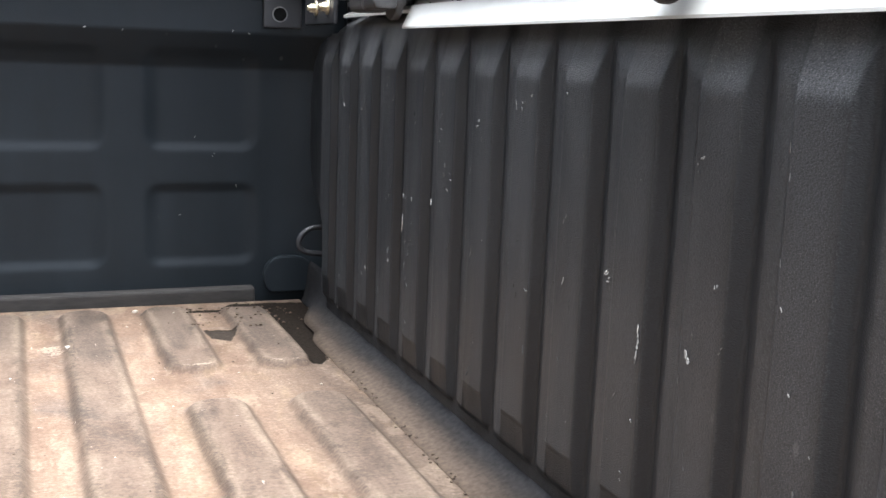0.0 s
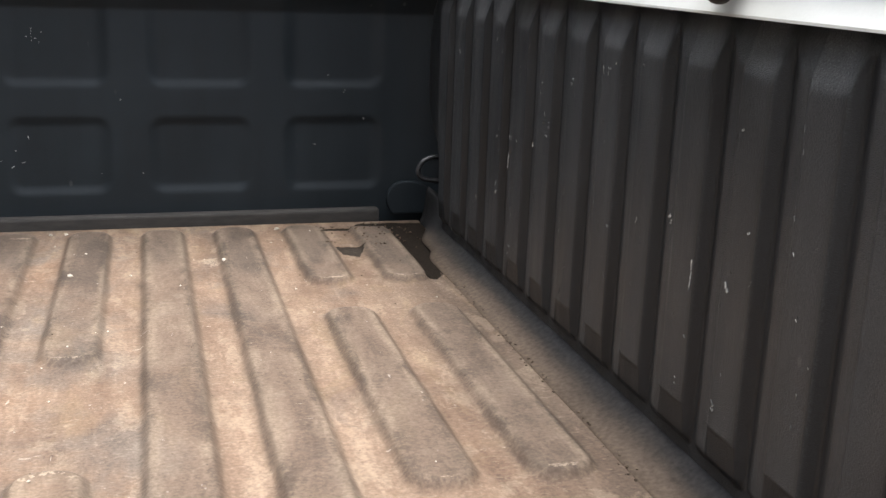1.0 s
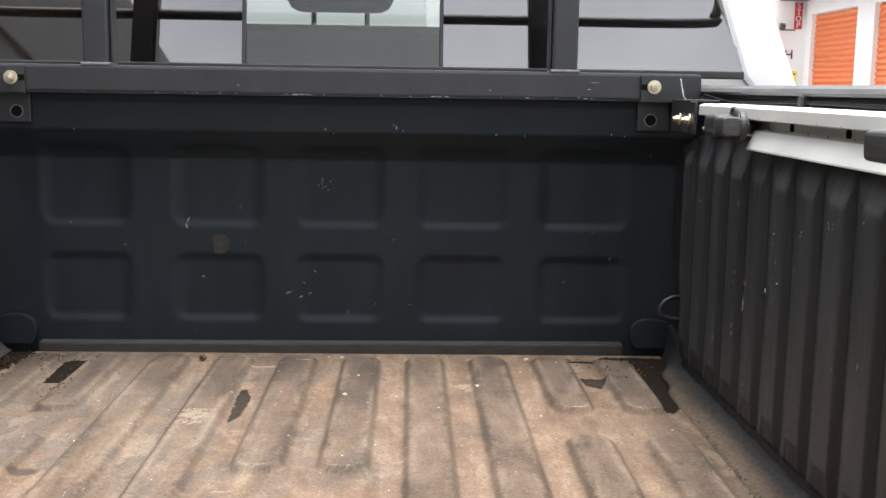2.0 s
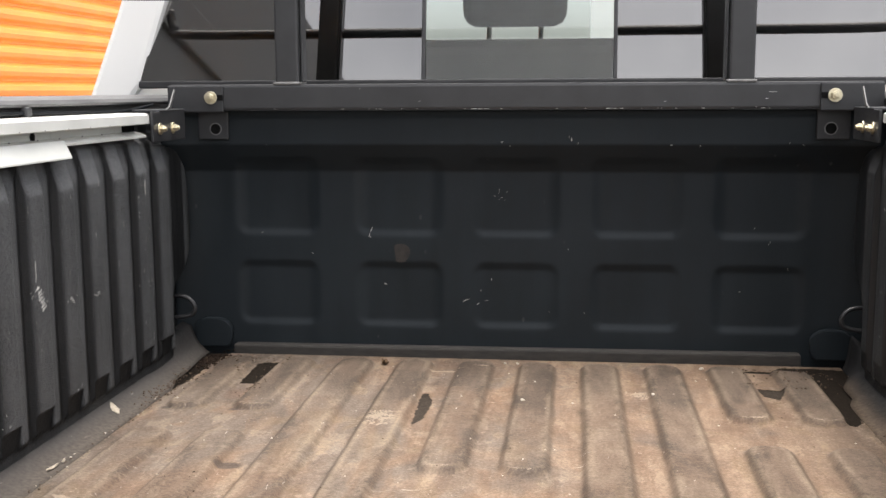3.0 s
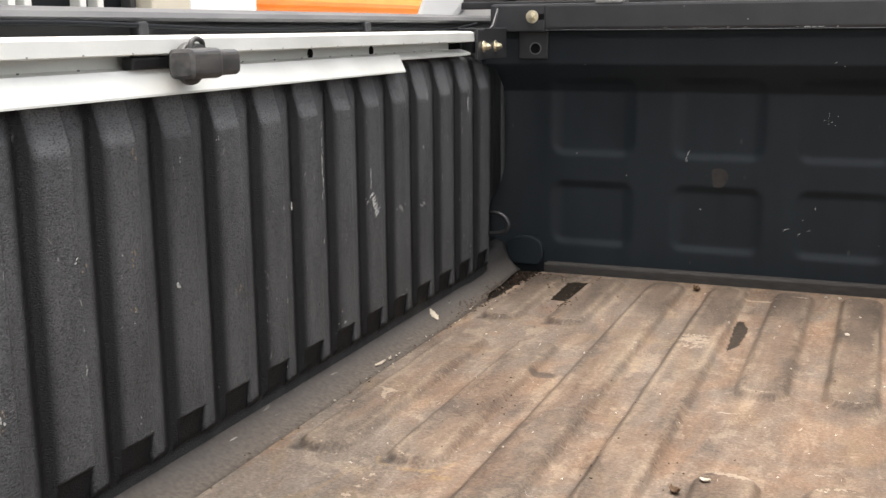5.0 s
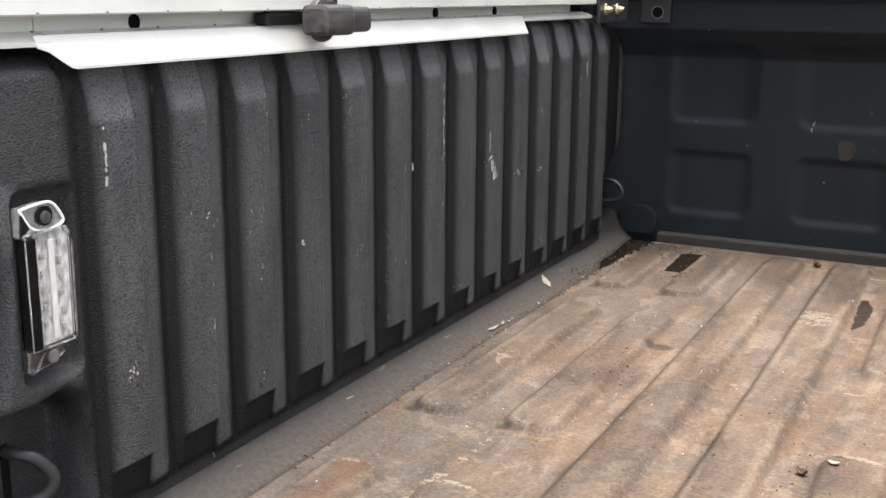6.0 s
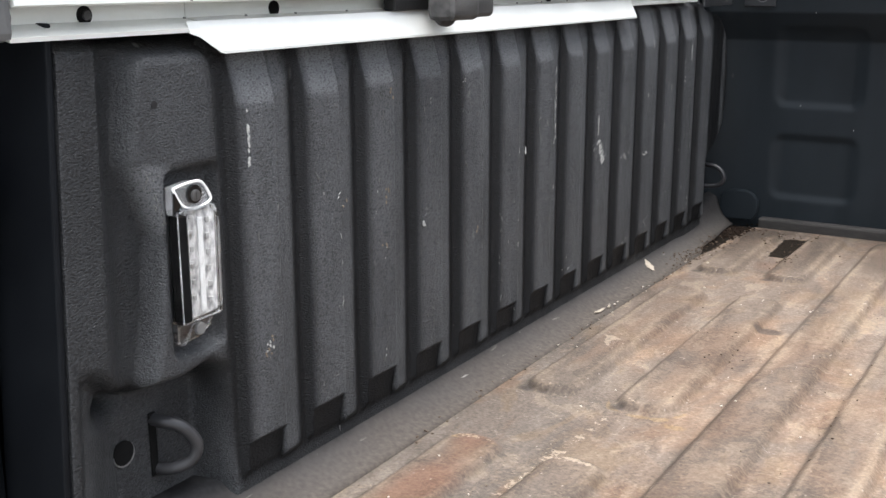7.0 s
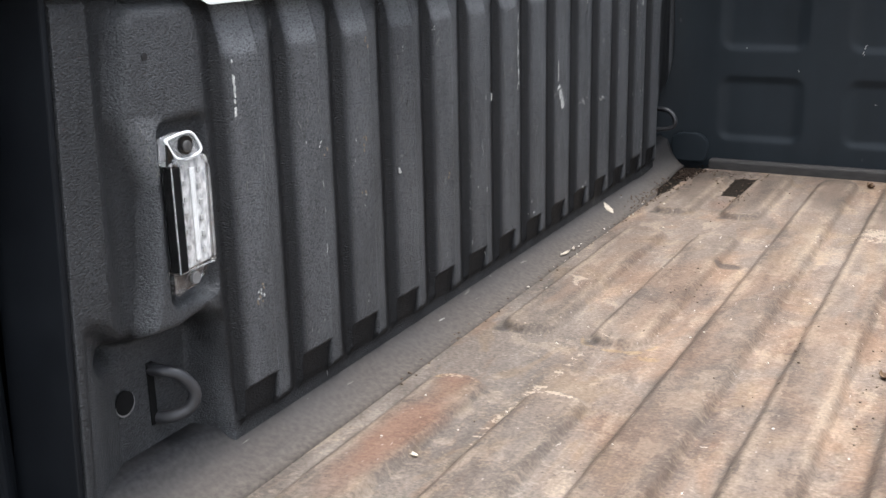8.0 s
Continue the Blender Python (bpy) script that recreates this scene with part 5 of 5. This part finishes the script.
for k in range(90):                                     # spread
    dark.append(crumb(rng.uniform(0.0006, 0.0018), (rng.uniform(-0.58, 0.58), rng.uniform(-1.5, -0.04), 0.003), 700 + k))
for k in range(55):
    pale.append(crumb(rng.uniform(0.0008, 0.0022), (rng.uniform(-0.6, 0.6), rng.uniform(-1.5, -0.04), 0.003), 900 + k))
for x, y, r in ((0.382, -0.045, 0.0055), (0.536, -0.034, 0.005), (0.272, -0.262, 0.004), (0.02, -0.035, 0.004), (-0.005, -0.036, 0.0035), (0.043, -0.318, 0.004)):
    pale.append(crumb(r, (x, y, 0.006), int(1000 * x) + 2000))
for k in range(14):
    pale.append(crumb(rng.uniform(0.0010, 0.0024), (-0.611 + rng.gauss(0, 0.005), rng.uniform(-0.95, -0.3), 0.004), 1200 + k))
tagged(part("dark_debris", joined(*dark), M_DIRT), "dark soil crumbs scattered on the bed floor", "debris", kind="stuff")
tagged(part("soil_heap", joined(*soil), M_SOIL), "black-brown soil heaped in the front corner of the bed", "debris", kind="stuff")
tagged(part("pale_debris", joined(*pale), M_CRUMB), "pale grit scattered on the bed floor", "debris", kind="stuff")


def flake(name, label, material, w, l, at, turn, curl=0.004, seed=1):
    """A thin curled flake or leaf with an uneven outline."""
    q = random.Random(seed)
    bm = bmesh.new()
    n = 7
    rows = []
    for i in range(n):
        t = i / (n - 1)
        hw = w / 2 * math.sin(math.pi * (0.12 + 0.76 * t)) * q.uniform(0.75, 1.2)
        rows.append([bm.verts.new((hw * k, (t - 0.5) * l, curl * (k * k + (2 * t - 1) ** 2) * q.uniform(0.7, 1.2))) for k in (-1, -0.4, 0.4, 1)])
    for a, b in zip(rows, rows[1:]):
        for k in range(3):
            bm.faces.new((a[k], a[k + 1], b[k + 1], b[k]))
    g = bmesh.ops.extrude_face_region(bm, geom=bm.faces[:])["geom"]
    for v in g:
        if isinstance(v, bmesh.types.BMVert):
            v.co.z += 0.0008
    bmesh.ops.recalc_face_normals(bm, faces=bm.faces[:])
    ob = part(name, bm, material)
    ob.matrix_world = pose(at[0], at[1] - 0.018, bed_height(at[0], at[1] - 0.018) + 0.0006, *turn)
    return tagged(ob, label, "debris")


flake("wood_chip", "pale curled chip lying on the grey floor edge", M_CHIPWOOD, 0.012, 0.044, (-0.643, -0.469, 0.0115), (12, 0, 43), 0.0008, 3)
flake("wood_chip", "pale splinter lying along the floor seam", M_CHIPWOOD, 0.006, 0.030, (-0.618, -0.742, 0.006), (0, 0, -6), 0.002, 4)
flake("wood_chip", "pale splinter lying along the floor seam", M_CHIPWOOD, 0.004, 0.016, (-0.616, -0.712, 0.006), (0, 0, 12), 0.002, 14)
flake("dry_leaf", "curled dark brown dry leaf on the bed floor", M_LEAF, 0.010, 0.015, (-0.112, -1.040, 0.006), (0, 0, 60), 0.004, 5)
flake("paper_scrap", "small white scrap lying on the bed floor", M_CHIPWOOD, 0.008, 0.013, (-0.083, -1.015, 0.007), (0, 0, 80), 0.0016, 6)
flake("dry_leaf", "small brown dry leaf by the front of the bed floor", M_LEAF, 0.016, 0.022, (-0.245, -0.075, 0.004), (0, 0, 20), 0.005, 8)
flake("wood_chip", "pale flake stuck on the worn floor", M_CHIPWOOD, 0.007, 0.014, (-0.508, -1.433, 0.006), (0, 0, 70), 0.0005, 9)

# ---- pale scrapes on the walls: thin raised smears ----
rng = random.Random(21)
smears, nicks = [], []


def smear(y, z, n, spread_y, spread_z, length, width, lean=0.0, x=-0.6504, faint=False):
    for k in range(n):
        yy, zz = y + rng.gauss(0, spread_y), z + rng.gauss(0, spread_z)
        l = length * rng.uniform(0.4, 1.3)
        a = radians(lean + rng.gauss(0, 8))
        hw = width / 2
        shape = [(-hw * rng.uniform(0.2, 0.7), -l / 2), (hw * rng.uniform(0.2, 0.8), -l / 2 * rng.uniform(0.7, 1)), (hw * rng.uniform(0.6, 1.3), -l / 5), (hw * rng.uniform(0.2, 0.9), l / 2 * rng.uniform(0.6, 1)), (-hw * rng.uniform(0.1, 0.6), l / 2), (-hw * rng.uniform(0.5, 1.3), l * rng.uniform(-0.2, 0.2))]
        (nicks if faint else smears).append(plate([(u * math.cos(a) - v * math.sin(a), u * math.sin(a) + v * math.cos(a)) for u, v in shape], 0.0006, (math.copysign(HALF + float(wall_depth(np.array([yy]), np.array([zz]), x < 0)[0]) - 0.0003 - rng.uniform(0, 0.0006), x), yy, zz - DROP), (90, 0, 90)))


smear(-1.5085, 0.361, 18, 0.0005, 0.011, 0.007, 0.0026)
for k in range(7):
    smear(-0.707 + 0.0022 * k, 0.262 - 0.0054 * k, 4, 0.0022, 0.0004, 0.011, 0.0017, -62)
smear(-0.7130, 0.294, 9, 0.0005, 0.009, 0.008, 0.0018)
smear(-0.604, 0.226, 9, 0.008, 0.0024, 0.006, 0.0018, 80)
smear(-0.516, 0.217, 8, 0.008, 0.0024, 0.006, 0.0018, 75)
smear(-0.944, 0.280, 5, 0.001, 0.004, 0.006, 0.0030)
for k in range(16):
    smear(-1.630 + 0.0011 * k, 0.352 - 0.0030 * k, 2, 0.0022, 0.003, 0.0026, 0.0010, 20, faint=True)
smear(-0.862, 0.33, 14, 0.0014, 0.035, 0.010, 0.0010)
smear(-1.214, 0.231, 3, 0.0015, 0.002, 0.006, 0.0045)
smear(-0.292, 0.375, 5, 0.001, 0.012, 0.010, 0.0022)
smear(-1.490, 0.164, 5, 0.004, 0.003, 0.004, 0.0030)
smear(-1.29, 0.30, 10, 0.012, 0.03, 0.005, 0.0012, faint=True)
smear(-1.19, 0.345, 10, 0.010, 0.02, 0.006, 0.0012, faint=True)
for k, f in enumerate(LEFT_EDGES[:-1]):
    smear(f - 0.0015, rng.uniform(0.12, 0.35), rng.randint(0, 7), 0.0006, 0.08, 0.006, 0.0006, faint=rng.random() < 0.7)
    smear(f - rng.uniform(0.01, 0.045), 0.084, rng.randint(0, 3), 0.010, 0.003, 0.004, 0.0010, rng.uniform(-30, 30), faint=rng.random() < 0.6)
    for q in range(rng.randint(10, 20)):
        smear(f - rng.uniform(0.004, 0.050), rng.uniform(0.09, 0.40), rng.randint(1, 3), 0.0015, 0.004, rng.uniform(0.0015, 0.007), rng.uniform(0.0005, 0.0012), rng.uniform(-50, 50), faint=rng.random() < 0.85)
for k, f in enumerate(RIGHT_EDGES[2:-1]):
    smear(f - 0.0015, rng.uniform(0.12, 0.35), rng.randint(0, 4), 0.0005, 0.07, 0.006, 0.0006, x=0.6504, faint=True)
    for q in range(rng.randint(6, 12)):
        smear(f - rng.uniform(0.004, 0.050), rng.uniform(0.09, 0.40), rng.randint(1, 2), 0.0015, 0.004, rng.uniform(0.0015, 0.006), rng.uniform(0.0005, 0.0012), rng.uniform(-50, 50), x=0.6504, faint=rng.random() < 0.85)
smear(-0.64, 0.252, 4, 0.001, 0.002, 0.004, 0.0030, x=0.6504)
smear(-0.545, 0.215, 6, 0.001, 0.012, 0.010, 0.0016, x=0.6504)
smear(-1.045, 0.246, 6, 0.006, 0.003, 0.005, 0.0014, 60, x=0.6504)
smear(-1.10, 0.205, 5, 0.0016, 0.008, 0.007, 0.0020, x=0.6504)
smear(-1.165, 0.210, 4, 0.002, 0.003, 0.005, 0.0028, x=0.6504)

def nick(x, z, n, sx, sz, length, width, lean=0.0):
    """Scratches on the front wall."""
    for k in range(n):
        xx, zz = x + rng.gauss(0, sx), z + rng.gauss(0, sz)
        y = float(bulk_face(np.array([xx]), np.array([zz]))[1][0]) - 0.0004
        smears.append(box((width * rng.uniform(0.5, 1.2), 0.0005, length * rng.uniform(0.4, 1.3)), (xx + 0.008, y, zz - DROP), 0, (0, lean + rng.gauss(0, 12), 0)))


for k in range(5):
    nick(-0.031, 0.348 - 0.0052 * k, 1, 0.0008, 0.0006, 0.0026, 0.0012)
for dx, dz in ((-0.008, -0.004), (0.006, -0.007), (0.012, -0.013), (0.016, 0.004)):
    nick(-0.031 + dx, 0.338 + dz, 1, 0, 0, 0.0026, 0.0009, 70)
nick(-0.297, 0.256, 4, 0.001, 0.006, 0.010, 0.0014, 8)
nick(0.114, 0.452, 3, 0.003, 0.002, 0.004, 0.002)
nick(-0.10, 0.115, 4, 0.014, 0.004, 0.012, 0.0008, 70)
for k in range(22):
    nick(rng.uniform(-0.6, 0.6), rng.choice((rng.uniform(0.06, 0.40), rng.uniform(0.437, 0.446))), 1, 0, 0, 0.004, 0.0012, rng.uniform(-90, 90))
flecks = []
kept, nicks = nicks, flecks
for y, z, n in ((-1.490, 0.163, 5), (-1.287, 0.285, 4), (-1.279, 0.390, 3), (-1.292, 0.221, 3), (-1.085, 0.200, 2), (-1.360, 0.283, 2)):
    smear(y, z, n, 0.003, 0.006, 0.005, 0.0026, 20, faint=True)
nicks = kept
tagged(part("mud_speckling", joined(*flecks), M_MUD, bed, "small tan mud specks on the ribs"), kind="stuff")
tagged(part("nicked_coating", joined(*nicks), M_NICK, bed, "faint small nicks on the walls"), kind="stuff")
tagged(part("scuffing", joined(*smears), M_SCUFF, bed, "pale scrapes on the ribs"), kind="stuff")

stain = bmesh.new()
ring0 = [stain.verts.new((-0.224 + 0.016 * math.cos(t) * (1 + 0.18 * math.sin(3 * t + 1)), -0.0006, 0.2085 + 0.023 * math.sin(t) * (1 + 0.15 * math.cos(2 * t)))) for t in [2 * math.pi * k / 22 for k in range(22)]]
stain.faces.new(ring0)
part("smear_stain", stain, M_STAIN, bed, "faint brown smear on the front wall")
